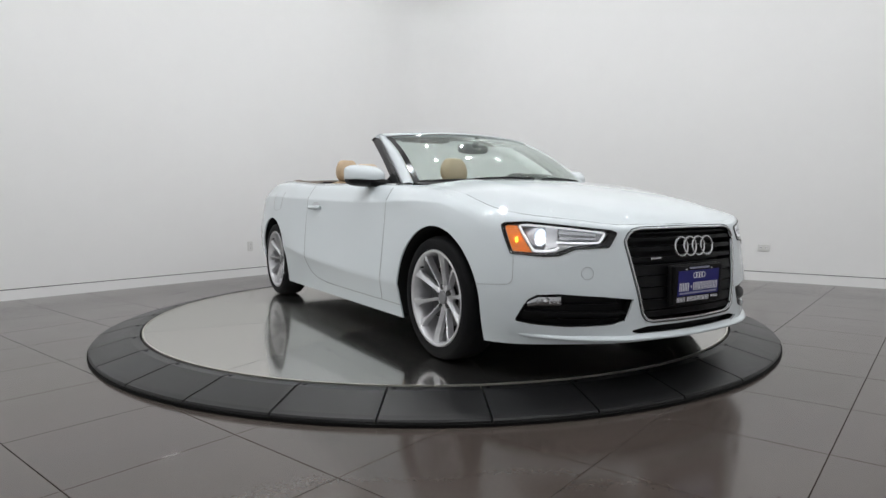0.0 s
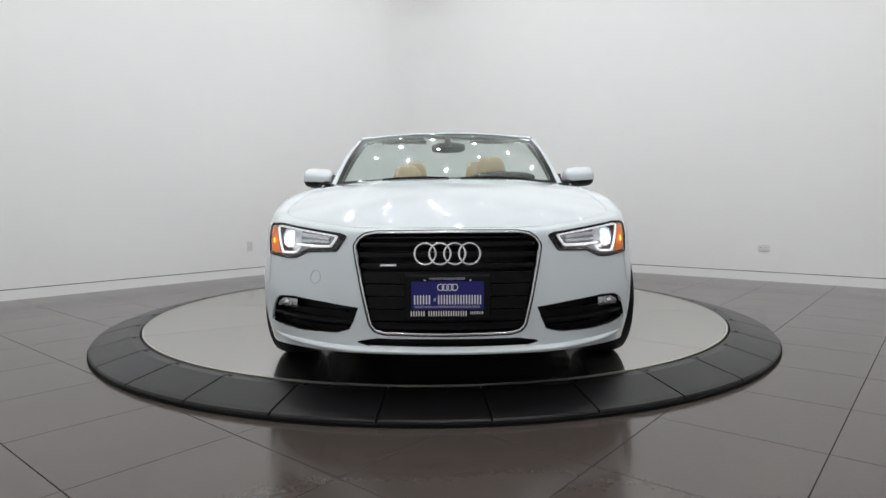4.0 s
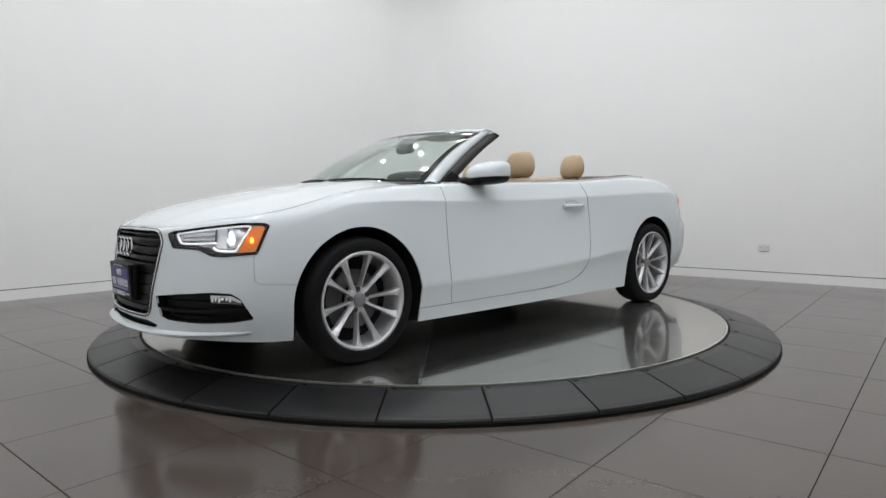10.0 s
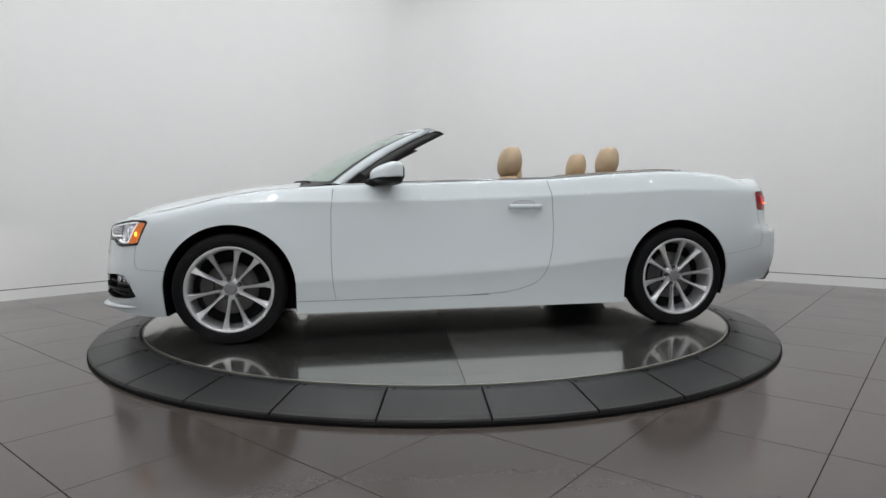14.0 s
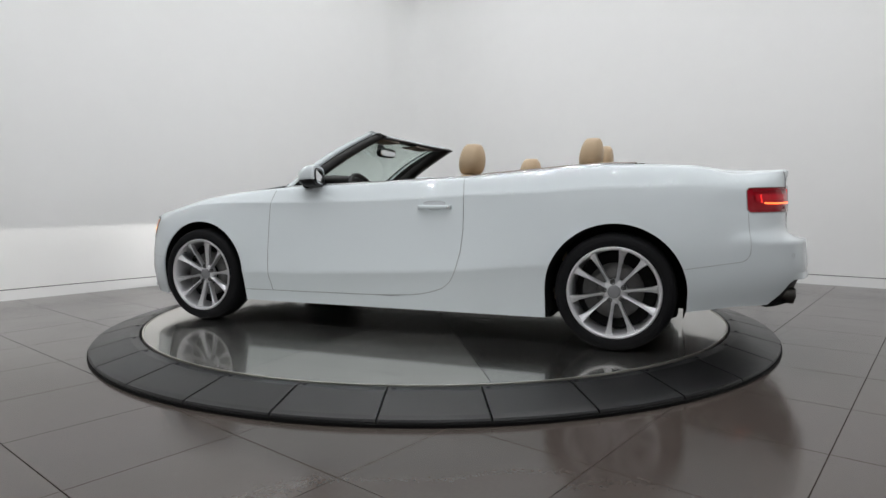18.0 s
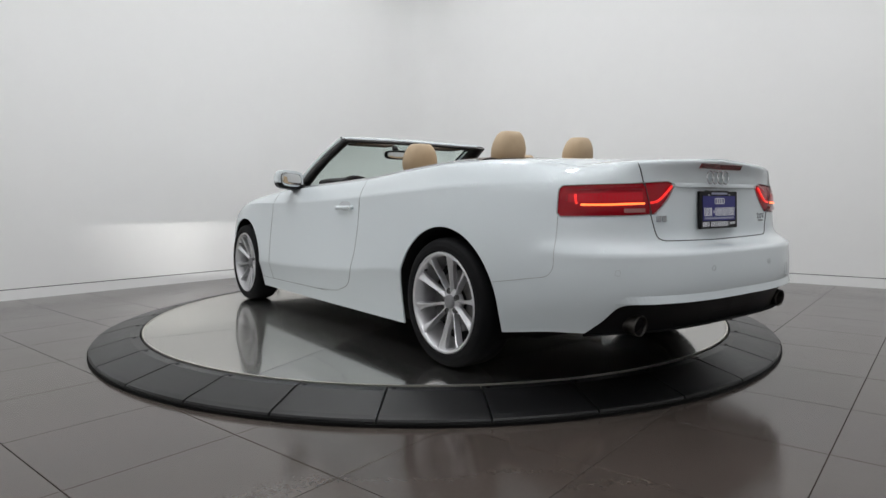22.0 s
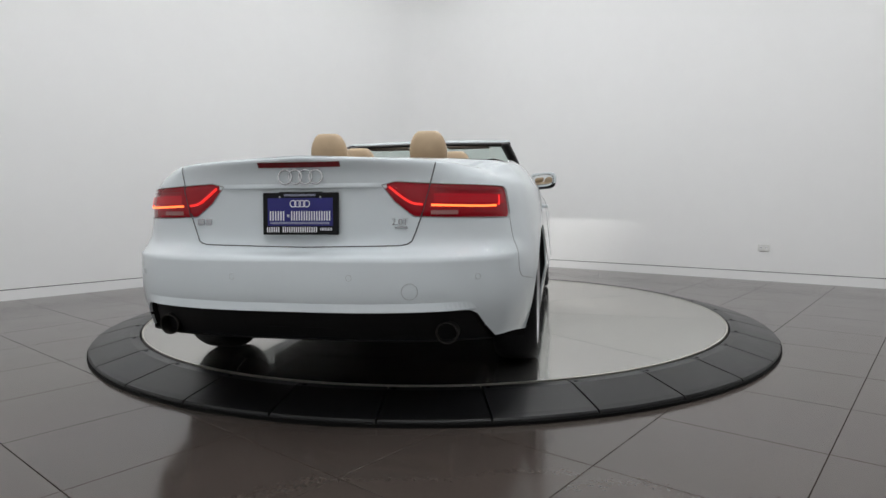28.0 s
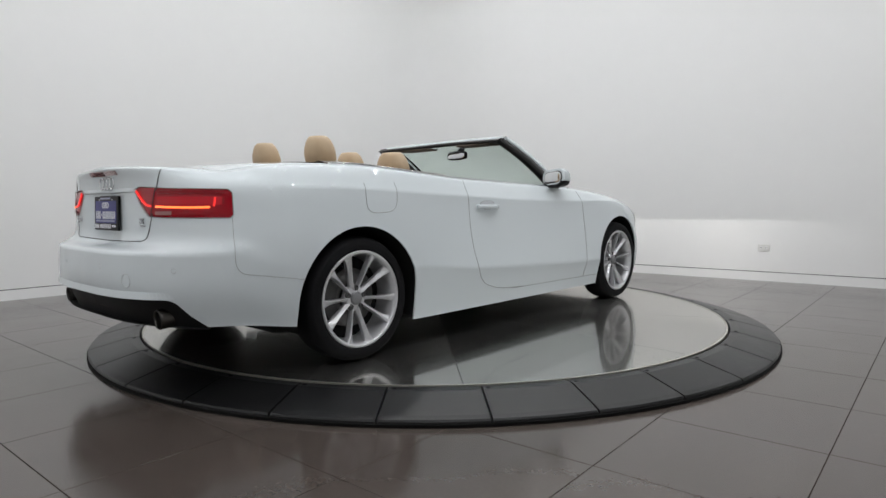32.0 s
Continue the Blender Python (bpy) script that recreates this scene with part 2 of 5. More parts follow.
def build_downlights(ring):
    """Round recessed lamps in rows over the whole ceiling."""
    lamp = empty("ceiling_downlight", (0, 0, 0))
    tagged(lamp, "round white recessed ceiling downlight, switched on", "downlight", "ceiling downlights")
    v, f = lathe([(0.0, -0.004), (0.037, -0.004)], 20, "z")
    mesh_ob("diffuser", v, f, M_LAMP, lamp, "glowing white round diffuser")
    v, f = lathe([(0.037, 0.0), (0.039, -0.012), (0.060, -0.012), (0.065, 0.0)], 24, "z")
    mesh_ob("trim_ring", v, f, M_LAMP_TRIM, lamp)
    spots = []
    for i in range(7):
        for j in range(8):
            spots.append(CORNER + WAY_L * (0.85 + 1.15 * i) + WAY_R * (0.85 + 1.15 * j))
    first = True
    for p in spots:
        m = pose(p.x, p.y, CEILING_Z - 0.002)
        if first:
            lamp.matrix_basis, first = m, False
        else:
            copy_thing(lamp, m)


OUTLET_3 = Vector((-2.036, 3.182, 0.405))


def build_outlets():
    for p, way, wide, high in ((Vector((3.598, 2.0475, 0.365)), WAY_R, 0.115, 0.07), (Vector((-2.284, 2.912, 0.369)), WAY_L, 0.07, 0.115), (OUTLET_3, WAY_L, 0.07, 0.115)):
        inward = Vector((way.y, -way.x, 0))
        if inward.y > 0:
            inward = -inward
        ang = math.degrees(math.atan2(way.y, way.x))
        box = part("wall_outlet", box_bm(-wide / 2, wide / 2, -0.004, 0.004, -high / 2, high / 2, 0.003), M_WHITEPLASTIC, None)
        q = p + inward * 0.004
        box.matrix_basis = pose(q.x, q.y, q.z, 0, 0, ang)
        tagged(box, "white plastic double wall outlet plate", "outlet", "wall outlets")
        sgn = 1 if (Matrix.Rotation(radians(ang), 3, "Z") @ Vector((0, 1, 0))).dot(inward) > 0 else -1
        for d in (-0.027, 0.027):
            dx, dz = (d, 0) if wide > high else (0, d)
            part("socket", box_bm(dx - 0.014, dx + 0.014, sgn * 0.0035 - 0.002, sgn * 0.0035 + 0.002, dz - 0.017, dz + 0.017, 0.003), M_LAMP_TRIM, box)
            for e in (-0.005, 0.005):
                part("slot", box_bm(dx + e - 0.0012, dx + e + 0.0012, sgn * 0.0052 - 0.002, sgn * 0.0052 + 0.002, dz - 0.003, dz + 0.006), M_GAP, box)

        if p is OUTLET_3:
            part("plug", box_bm(-0.016, 0.016, min(0, sgn * 0.05), max(0, sgn * 0.05), -0.012, 0.020, 0.005), M_BLACK, box, "small black plug")


# ---- the turntable ----
R_DISC, R_RING = 2.019, 2.301


def build_ring():
    ring = empty("turntable_ring")
    tagged(ring, "black rubber ramp round the polished turntable disc", "turntable ring")
    n, gap = 32, 0.0045
    verts, faces = [], []
    # one wedge tile, seen along +x
    half = math.pi / n
    steps = 6
    prof = [(R_DISC + 0.006, 0.0), (R_DISC + 0.006, FLOOR_TO_DISC - 0.003), (R_DISC + 0.012, FLOOR_TO_DISC), (R_DISC + 0.06, FLOOR_TO_DISC),
            (R_RING - 0.035, 0.038), (R_RING - 0.008, 0.03), (R_RING - 0.002, 0.022), (R_RING, 0.0)]
    for i in range(steps + 1):
        a = -half + 2 * half * i / steps
        for r, z in prof:
            g = gap / r * (1 if i == 0 else -1 if i == steps else 0)
            verts.append((r * math.cos(a + g), r * math.sin(a + g), z))
    k = len(prof)
    faces = grid_faces(steps + 1, k) + [tuple(range(k))[::-1], tuple(steps * k + q for q in range(k))]
    faces = [tuple(reversed(f)) for f in faces]
    first = mesh_ob("ring_tile", verts, faces, M_RUBBER, ring, smooth=False)
    bolt_v, bolt_f = lathe([(0.0, 0.004), (0.009, 0.004), (0.012, 0.0)], 10, "z")
    bolt = mesh_ob("bolt", bolt_v, bolt_f, M_RUBBER_EDGE, first, smooth=False, loc=((R_DISC + 0.038) * math.cos(-half * 0.86), (R_DISC + 0.038) * math.sin(-half * 0.86), FLOOR_TO_DISC - 0.002))
    for i in range(n):
        a = radians(-90.3) + 2 * math.pi * i / n
        if i == 0:
            first.rotation_euler = (0, 0, a)
        else:
            o = first.copy()
            scene.collection.objects.link(o)
            o.rotation_euler = (0, 0, a)
            b = bolt.copy()
            scene.collection.objects.link(b)
            b.parent = o
    v, f = lathe([(R_DISC + 0.03, 0.002), (R_DISC + 0.03, 0.05), (R_RING - 0.05, 0.025), (R_RING - 0.004, 0.012), (R_RING + 0.004, 0.002)], 128, "z")
    mesh_ob("underlay", v, [tuple(reversed(q)) for q in f], M_RUBBER_EDGE, ring, smooth=False)
    v, f = lathe([(R_RING - 0.003, 0.0), (R_RING - 0.003, 0.016), (R_RING + 0.004, 0.013), (R_RING + 0.006, 0.0)], 160, "z")
    mesh_ob("edge_strip", v, [tuple(reversed(q)) for q in f], M_RUBBER_EDGE, ring, "black edge strip", smooth=False)
    return ring


def build_disc():
    disc = empty("turntable_disc", (0, 0, FLOOR_TO_DISC))
    tagged(disc, "polished steel turntable disc of bolted sheets, turning", "turntable")
    cuts = [46.5, 84.0, 119.0, 226.5, 264.0, 299.0]
    gap = 0.0015
    for k, a0 in enumerate(cuts):
        a1 = cuts[(k + 1) % 6] + (360 if k == 5 else 0)
        n = max(8, int((a1 - a0) / 2))
        verts, rings = [], 14
        for i in range(n + 1):
            a = radians(a0 + (a1 - a0) * i / n)
            for j in range(rings):
                r = 0.004 + (R_DISC - 0.016 - 0.004) * j / (rings - 1)
                d = gap * (1 if i == 0 else -1 if i == n else 0)
                verts.append((r * math.cos(a) - d * math.sin(a), r * math.sin(a) + d * math.cos(a), 0.0))
        top = grid_faces(n + 1, rings)
        mesh_ob("steel_sheet", verts, [tuple(reversed(f)) for f in top], M_SHEETS[k % 3], disc, smooth=True)
    v, f = lathe([(R_DISC - 0.015, -0.06), (R_DISC - 0.015, 0.002), (R_DISC - 0.006, 0.002), (R_DISC - 0.005, -0.06)], 160, "z")
    mesh_ob("edge_band", v, [tuple(reversed(q)) for q in f], M_STEEL_EDGE, disc, smooth=False)
    v, f = lathe([(0.0, -0.003), (R_DISC - 0.016, -0.003)], 64, "z")
    mesh_ob("base_plate", v, f, M_GAP, disc, smooth=False)
    return disc


# ---- the car: body surface ----
# Car space: x forward, y to its left, z up from the disc; the origin lies over the turntable's middle.
CAR_Y = 0.082            # the car stands a little off the middle
WHEEL_F, WHEEL_R, HUB_Z = 1.343, -1.402, 0.3205
ARCH_R = 0.364


def pchip(xs, ys, x):
    """Monotone cubic through points; ys may have columns."""
    xs, ys, x = np.asarray(xs, float), np.asarray(ys, float), np.atleast_1d(np.asarray(x, float))
    h = np.diff(xs)
    if ys.ndim == 1:
        ys = ys[:, None]
    d = np.diff(ys, axis=0) / h[:, None]
    m = np.zeros_like(ys)
    m[0], m[-1] = d[0], d[-1]
    w1, w2 = 2 * h[1:] + h[:-1], h[1:] + 2 * h[:-1]
    a, b = d[:-1], d[1:]
    same = a * b > 0
    with np.errstate(divide="ignore", invalid="ignore"):
        mid = (w1 + w2)[:, None] / (w1[:, None] / a + w2[:, None] / b)
    m[1:-1] = np.where(same, mid, 0)
    k = np.clip(np.searchsorted(xs, x) - 1, 0, len(xs) - 2)
    t = ((x - xs[k]) / h[k])[:, None]
    hk = h[k][:, None]
    return ((1 + 2 * t) * (1 - t) ** 2 * ys[k] + t * (1 - t) ** 2 * hk * m[k] + t * t * (3 - 2 * t) * ys[k + 1] + t * t * (t - 1) * hk * m[k + 1])


def catmull(ctrl, per=24):
    """Dense smooth line through control points."""
    c = np.asarray(ctrl, float)
    out = []
    for i in range(len(c) - 1):
        p0 = c[i - 1] if i > 0 else 2 * c[0] - c[1]
        p1, p2 = c[i], c[i + 1]
        p3 = c[i + 2] if i + 2 < len(c) else 2 * c[-1] - c[-2]
        for t in np.linspace(0, 1, per, endpoint=False):
            out.append(0.5 * (2 * p1 + (p2 - p0) * t + (2 * p0 - 5 * p1 + 4 * p2 - p3) * t * t + (3 * p1 - p0 - 3 * p2 + p3) * t ** 3))
    out.append(c[-1])
    return np.array(out)


# plan outline of the left half at its widest, nose to tail
PLAN = catmull([(2.185, 0), (2.182, 0.13), (2.155, 0.33), (2.11, 0.48), (2.02, 0.64), (1.90, 0.775), (1.78, 0.848), (1.60, 0.898), (1.35, 0.918),
                (0.9, 0.925), (0, 0.93), (-0.9, 0.93), (-1.4, 0.922), (-1.75, 0.897), (-2.02, 0.848), (-2.19, 0.765), (-2.30, 0.63),
                (-2.36, 0.45), (-2.385, 0.25), (-2.39, 0)])
PLAN_S = np.concatenate([[0], np.cumsum(np.hypot(*np.diff(PLAN, axis=0).T))])
S_END = PLAN_S[-1]


def plan_at(s):
    s = np.clip(np.atleast_1d(s), 0, S_END)
    p = np.stack([np.interp(s, PLAN_S, PLAN[:, 0]), np.interp(s, PLAN_S, PLAN[:, 1])], -1)
    e = 0.02
    a, b = np.clip(s - e, -1, S_END), np.clip(s + e, 0, S_END + 1)
    q = lambda w: np.stack([np.interp(np.abs(np.where(w > S_END, 2 * S_END - w, w)), PLAN_S, PLAN[:, 0]),
                            np.interp(np.abs(np.where(w > S_END, 2 * S_END - w, w)), PLAN_S, PLAN[:, 1]) * np.where(w < 0, -1, 1) * np.where(w > S_END, -1, 1)], -1)
    d = q(s + e) - q(s - e)
    d /= np.linalg.norm(d, axis=1)[:, None]
    return p, np.stack([-d[:, 1], d[:, 0]], -1) * np.array([-1, -1])      # outward


def s_x(x):
    """Way along the outline to a place along the flank."""
    return float(np.interp(-x, -PLAN[:, 0], PLAN_S))


def s_nose(y):
    k = len(PLAN) // 2
    return float(np.interp(y, PLAN[:k, 1], PLAN_S[:k]))


def s_tail(y):
    k = len(PLAN) // 2
    return float(np.interp(-y, -PLAN[k:, 1], PLAN_S[k:]))


# upright sections: eight knots of (height, inset from the outline), top edge to bottom edge
SECTIONS = [
    (0.0, ((0.692, 0.105), (0.672, 0.058), (0.60, 0.035), (0.50, 0.018), (0.40, 0.004), (0.32, 0.0), (0.25, 0.0), (0.185, 0.0))),
    (s_nose(0.37), ((0.694, 0.085), (0.676, 0.045), (0.60, 0.028), (0.50, 0.014), (0.40, 0.002), (0.32, 0.0), (0.25, 0.0), (0.185, 0.0))),
    (s_nose(0.63), ((0.722, 0.085), (0.70, 0.045), (0.62, 0.028), (0.52, 0.014), (0.42, 0.002), (0.33, 0.0), (0.25, 0.006), (0.18, 0.02))),
    (s_x(1.76), ((0.762, 0.115), (0.742, 0.062), (0.69, 0.028), (0.60, 0.012), (0.48, 0.0), (0.36, 0.0), (0.26, 0.012), (0.168, 0.035))),
    (s_x(1.55), ((0.806, 0.155), (0.79, 0.08), (0.755, 0.040), (0.66, 0.014), (0.52, 0.0), (0.40, 0.0), (0.28, 0.012), (0.165, 0.035))),
    (s_x(1.346), ((0.852, 0.185), (0.840, 0.102), (0.802, 0.042), (0.72, 0.020), (0.55, 0.0), (0.40, 0.0), (0.30, 0.008), (0.165, 0.04))),
    (s_x(1.0), ((0.895, 0.215), (0.880, 0.12), (0.812, 0.042), (0.74, 0.036), (0.55, 0.012), (0.355, 0.0), (0.29, 0.016), (0.165, 0.042))),
    (s_x(0.70), ((0.908, 0.140), (0.893, 0.106), (0.808, 0.049), (0.74, 0.044), (0.55, 0.022), (0.357, 0.0), (0.29, 0.017), (0.165, 0.042))),
    (s_x(0.0), ((0.928, 0.140), (0.912, 0.112), (0.818, 0.056), (0.74, 0.049), (0.55, 0.026), (0.38, 0.0), (0.31, 0.018), (0.165, 0.042))),
    (s_x(-0.55), ((0.945, 0.138), (0.928, 0.108), (0.838, 0.052), (0.75, 0.045), (0.56, 0.022), (0.41, 0.0), (0.33, 0.018), (0.165, 0.042))),
    (s_x(-0.96), ((0.972, 0.138), (0.952, 0.100), (0.852, 0.042), (0.76, 0.032), (0.57, 0.011), (0.45, 0.0), (0.35, 0.019), (0.165, 0.042))),
    (s_x(-1.40), ((0.996, 0.155), (0.972, 0.100), (0.872, 0.034), (0.77, 0.018), (0.60, 0.0), (0.46, 0.0), (0.33, 0.02), (0.18, 0.045))),
    (s_x(-1.80), ((0.984, 0.19), (0.962, 0.115), (0.876, 0.044), (0.76, 0.018), (0.62, 0.0), (0.49, 0.0), (0.35, 0.015), (0.235, 0.045))),
    (s_x(-2.06), ((0.948, 0.22), (0.930, 0.150), (0.876, 0.072), (0.74, 0.042), (0.655, 0.026), (0.59, 0.0), (0.42, 0.004), (0.27, 0.04))),
    (s_tail(0.45), ((0.966, 0.128), (0.952, 0.106), (0.885, 0.114), (0.74, 0.112), (0.634, 0.098), (0.592, 0.010), (0.42, 0.003), (0.28, 0.05))),
    (S_END, ((0.984, 0.130), (0.968, 0.113), (0.91, 0.143), (0.74, 0.150), (0.624, 0.138), (0.594, 0.014), (0.42, 0.002), (0.28, 0.05))),
]
_SK = np.array([a for a, _ in SECTIONS])
_ZK = np.array([[k[0] for k in ks] for _, ks in SECTIONS])
_IK = np.array([[k[1] for k in ks] for _, ks in SECTIONS])
SUB = 9


def columns(s):
    """Dense height and inset lines at each s: arrays (len(s), 7 * SUB + 1)."""
    s = np.atleast_1d(s)
    z, q = pchip(_SK, _ZK, s), pchip(_SK, _IK, s)
    # creases at the third and sixth knots fade out towards nose and tail
    sharp = np.interp(s, [s_x(1.75), s_x(1.2), s_x(-1.5), s_x(-1.95)], [0.0, 1.0, 1.0, 0.0])
    tail = np.interp(s, [s_x(-2.0), s_x(-2.1)], [0.0, 0.85])
    out = []
    for arr in (z, q):
        rows = []
        for i in range(7):
            p1, p2 = arr[:, i], arr[:, i + 1]
            e0, e3 = 2 * p1 - p2, 2 * p2 - p1
            p0 = arr[:, i - 1] if i else e0
            p3 = arr[:, i + 2] if i < 6 else e3
            w = sharp if i in (1, 2) else np.maximum(sharp, tail)
            if i in (2, 5):
                p0 = p0 + (e0 - p0) * w
            if i in (1, 4):
                p3 = p3 + (e3 - p3) * w
            for t in np.linspace(0, 1, SUB, endpoint=False):
                rows.append(0.5 * (2 * p1 + (p2 - p0) * t + (2 * p0 - 5 * p1 + 4 * p2 - p3) * t * t + (3 * p1 - p0 - 3 * p2 + p3) * t ** 3))
        rows.append(arr[:, 7])
        out.append(np.stack(rows, -1))
    return out


def surf(s, z, lift=0.0):
    """Points of the body's flank at way s (left half) and height z, lifted off along the outline's normal."""
    s, z = np.broadcast_arrays(np.asarray(s, float), np.asarray(z, float))
    shape = s.shape
    s, z = s.ravel(), z.ravel()
    side = np.where(s < 0, -1.0, 1.0)
    s = np.abs(s)
    zz, qq = columns(s)
    inset = np.array([np.interp(-z[i], -zz[i], qq[i]) for i in range(len(s))])
    p, n = plan_at(s)
    xy = p + n * (lift - inset)[:, None]
    return np.stack([xy[:, 0], xy[:, 1] * side, z], -1).reshape(shape + (3,))


def surf_normal(s, z):
    """Outward normals of the flank by small steps."""
    e, h = 0.004, 0.0025
    s = np.asarray(s, float)
    a = surf(np.minimum(s + e, S_END), z) - surf(np.maximum(s - e, 1e-6), z)
    b = surf(s, z + h) - surf(s, z - h)
    n = np.cross(b, a)
    n /= np.linalg.norm(n, axis=-1)[..., None] + 1e-12
    _, out = plan_at(s)
    flip = np.where((n[:, 0] * out[:, 0] + n[:, 1] * out[:, 1]) < 0, -1.0, 1.0)
    n = n * flip[:, None]
    edge = (s < 0.01) | (s > S_END - 0.01)
    n[edge, 1] = 0
    return n / (np.linalg.norm(n, axis=-1)[..., None] + 1e-12)


class Region:
    """An outline on the flank, from a top and a bottom line over the way s."""
    def __init__(self, top, bottom):
        self.t, self.b = np.array(top, float), np.array(bottom, float)
        self.s0, self.s1 = max(self.t[0, 0], self.b[0, 0]), min(self.t[-1, 0], self.b[-1, 0])

    def top(self, s):
        return np.interp(s, self.t[:, 0], self.t[:, 1])

    def bottom(self, s):
        return np.interp(s, self.b[:, 0], self.b[:, 1])

    def inside(self, s, z):
        return (s > self.s0) & (s < self.s1) & (z < self.top(s)) & (z > self.bottom(s))

    def edge(self, n=160):
        s = np.linspace(self.s0, self.s1, n)
        up = np.linspace(0, 1, 24)[1:-1]
        a = np.stack([s, self.top(s)], -1)
        b = np.stack([s, self.bottom(s)], -1)[::-1]
        right = np.stack([np.full(22, self.s1), self.top(self.s1) + (self.bottom(self.s1) - self.top(self.s1)) * up], -1)
        left = np.stack([np.full(22, self.s0), self.bottom(self.s0) + (self.top(self.s0) - self.bottom(self.s0)) * up], -1)
        return np.concatenate([a, right, b, left])

    def patch(self, nu, nv, lift=0.0, grow=0.0, mirror=False, dome=0.0):
        s = np.linspace(self.s0 - grow, self.s1 + grow, nu)
        sc = np.clip(s, self.s0, self.s1)
        v = np.linspace(0, 1, nv)
        z = (self.top(sc) + grow)[:, None] * (1 - v) + (self.bottom(sc) - grow)[:, None] * v
        up = lift + dome * np.sin(np.pi * np.linspace(0, 1, nu))[:, None] ** 0.5 * np.sin(np.pi * v)[None, :] ** 0.5
        pts = surf(np.repeat(s[:, None], nv, 1), z)
        _, n = plan_at(np.abs(s))
        pts[..., 0] += n[:, 0][:, None] * up
        pts[..., 1] += n[:, 1][:, None] * up
        faces = [tuple(reversed(f)) for f in grid_faces(nu, nv)]
        pts = pts.reshape(-1, 3)
        if mirror:
            pts = pts * (1, -1, 1)
            faces = [tuple(reversed(f)) for f in faces]
        return pts, faces


HEADLAMP = Region([(0.436, 0.662), (0.46, 0.671), (0.668, 0.694), (0.84, 0.711), (0.955, 0.709), (0.972, 0.70)],
                  [(0.436, 0.655), (0.476, 0.599), (0.628, 0.594), (0.70, 0.566), (0.76, 0.563), (0.916, 0.575), (0.972, 0.695)])
LAMP_INNER = Region([(0.475, 0.660), (0.49, 0.664), (0.668, 0.685), (0.84, 0.701), (0.94, 0.699), (0.955, 0.692)],
                    [(0.475, 0.655), (0.508, 0.612), (0.635, 0.607), (0.712, 0.580), (0.76, 0.576), (0.908, 0.584), (0.955, 0.688)])
GRILLE = Region([(0, 0.676), (0.30, 0.675), (0.345, 0.668), (0.372, 0.65), (s_nose(0.385), 0.625)],
                [(0, 0.268), (0.26, 0.272), (0.295, 0.282), (0.315, 0.305), (s_nose(0.385), 0.61)])
FOG = Region([(s_nose(0.365), 0.372), (s_nose(0.50), 0.388), (s_nose(0.66), 0.402), (s_nose(0.735), 0.398), (s_nose(0.765), 0.375), (s_nose(0.80), 0.285)],
             [(s_nose(0.365), 0.368), (s_nose(0.40), 0.282), (s_nose(0.46), 0.264), (s_nose(0.62), 0.258), (s_nose(0.74), 0.266), (s_nose(0.80), 0.28)])
INTAKE = Region([(0, 0.249), (0.29, 0.249), (0.37, 0.236)], [(0, 0.210), (0.31, 0.212), (0.37, 0.228)])
TAILLAMP = Region([(s_x(-2.045), 0.846), (s_x(-2.06), 0.862), (s_tail(0.62), 0.868), (s_tail(0.40), 0.878), (s_tail(0.345), 0.866)],
                  [(s_x(-2.045), 0.752), (s_x(-2.06), 0.738), (s_tail(0.60), 0.740), (s_tail(0.48), 0.744), (s_tail(0.40), 0.80), (s_tail(0.345), 0.862)])
DIFFUSER = Region([(4.955, 0.268), (5.037, 0.326), (5.093, 0.383), (5.13, 0.394), (S_END, 0.394)],
                  [(4.955, 0.262), (5.03, 0.266), (5.12, 0.272), (S_END, 0.274)])


def arch_edge(x0):
    a = np.linspace(-0.45, math.pi + 0.45, 200)
    return np.stack([[s_x(x0 + ARCH_R * math.cos(t)) for t in a], HUB_Z - 0.004 + ARCH_R * np.sin(a)], -1)


DOOR_Z = np.array([0.2435, 0.246, 0.262, 0.30, 0.345, 0.405, 0.52, 0.65, 0.85, 0.95])
DOOR_X = np.array([0.0, -0.15, -0.31, -0.435, -0.490, -0.524, -0.554, -0.566, -0.562, -0.544])


def door_rear(z):
    return np.interp(z, DOOR_Z, DOOR_X)


def door_front(z):
    return np.interp(z, [0.24, 0.34, 0.5, 0.75, 0.91], [0.755, 0.772, 0.779, 0.776, 0.760])


def trunk_side(z):
    return np.interp(z, [0.624, 0.634, 0.640, 0.650, 0.68, 0.742, 0.86, 0.99], [0.41, 0.425, 0.453, 0.470, 0.484, 0.508, 0.545, 0.585])


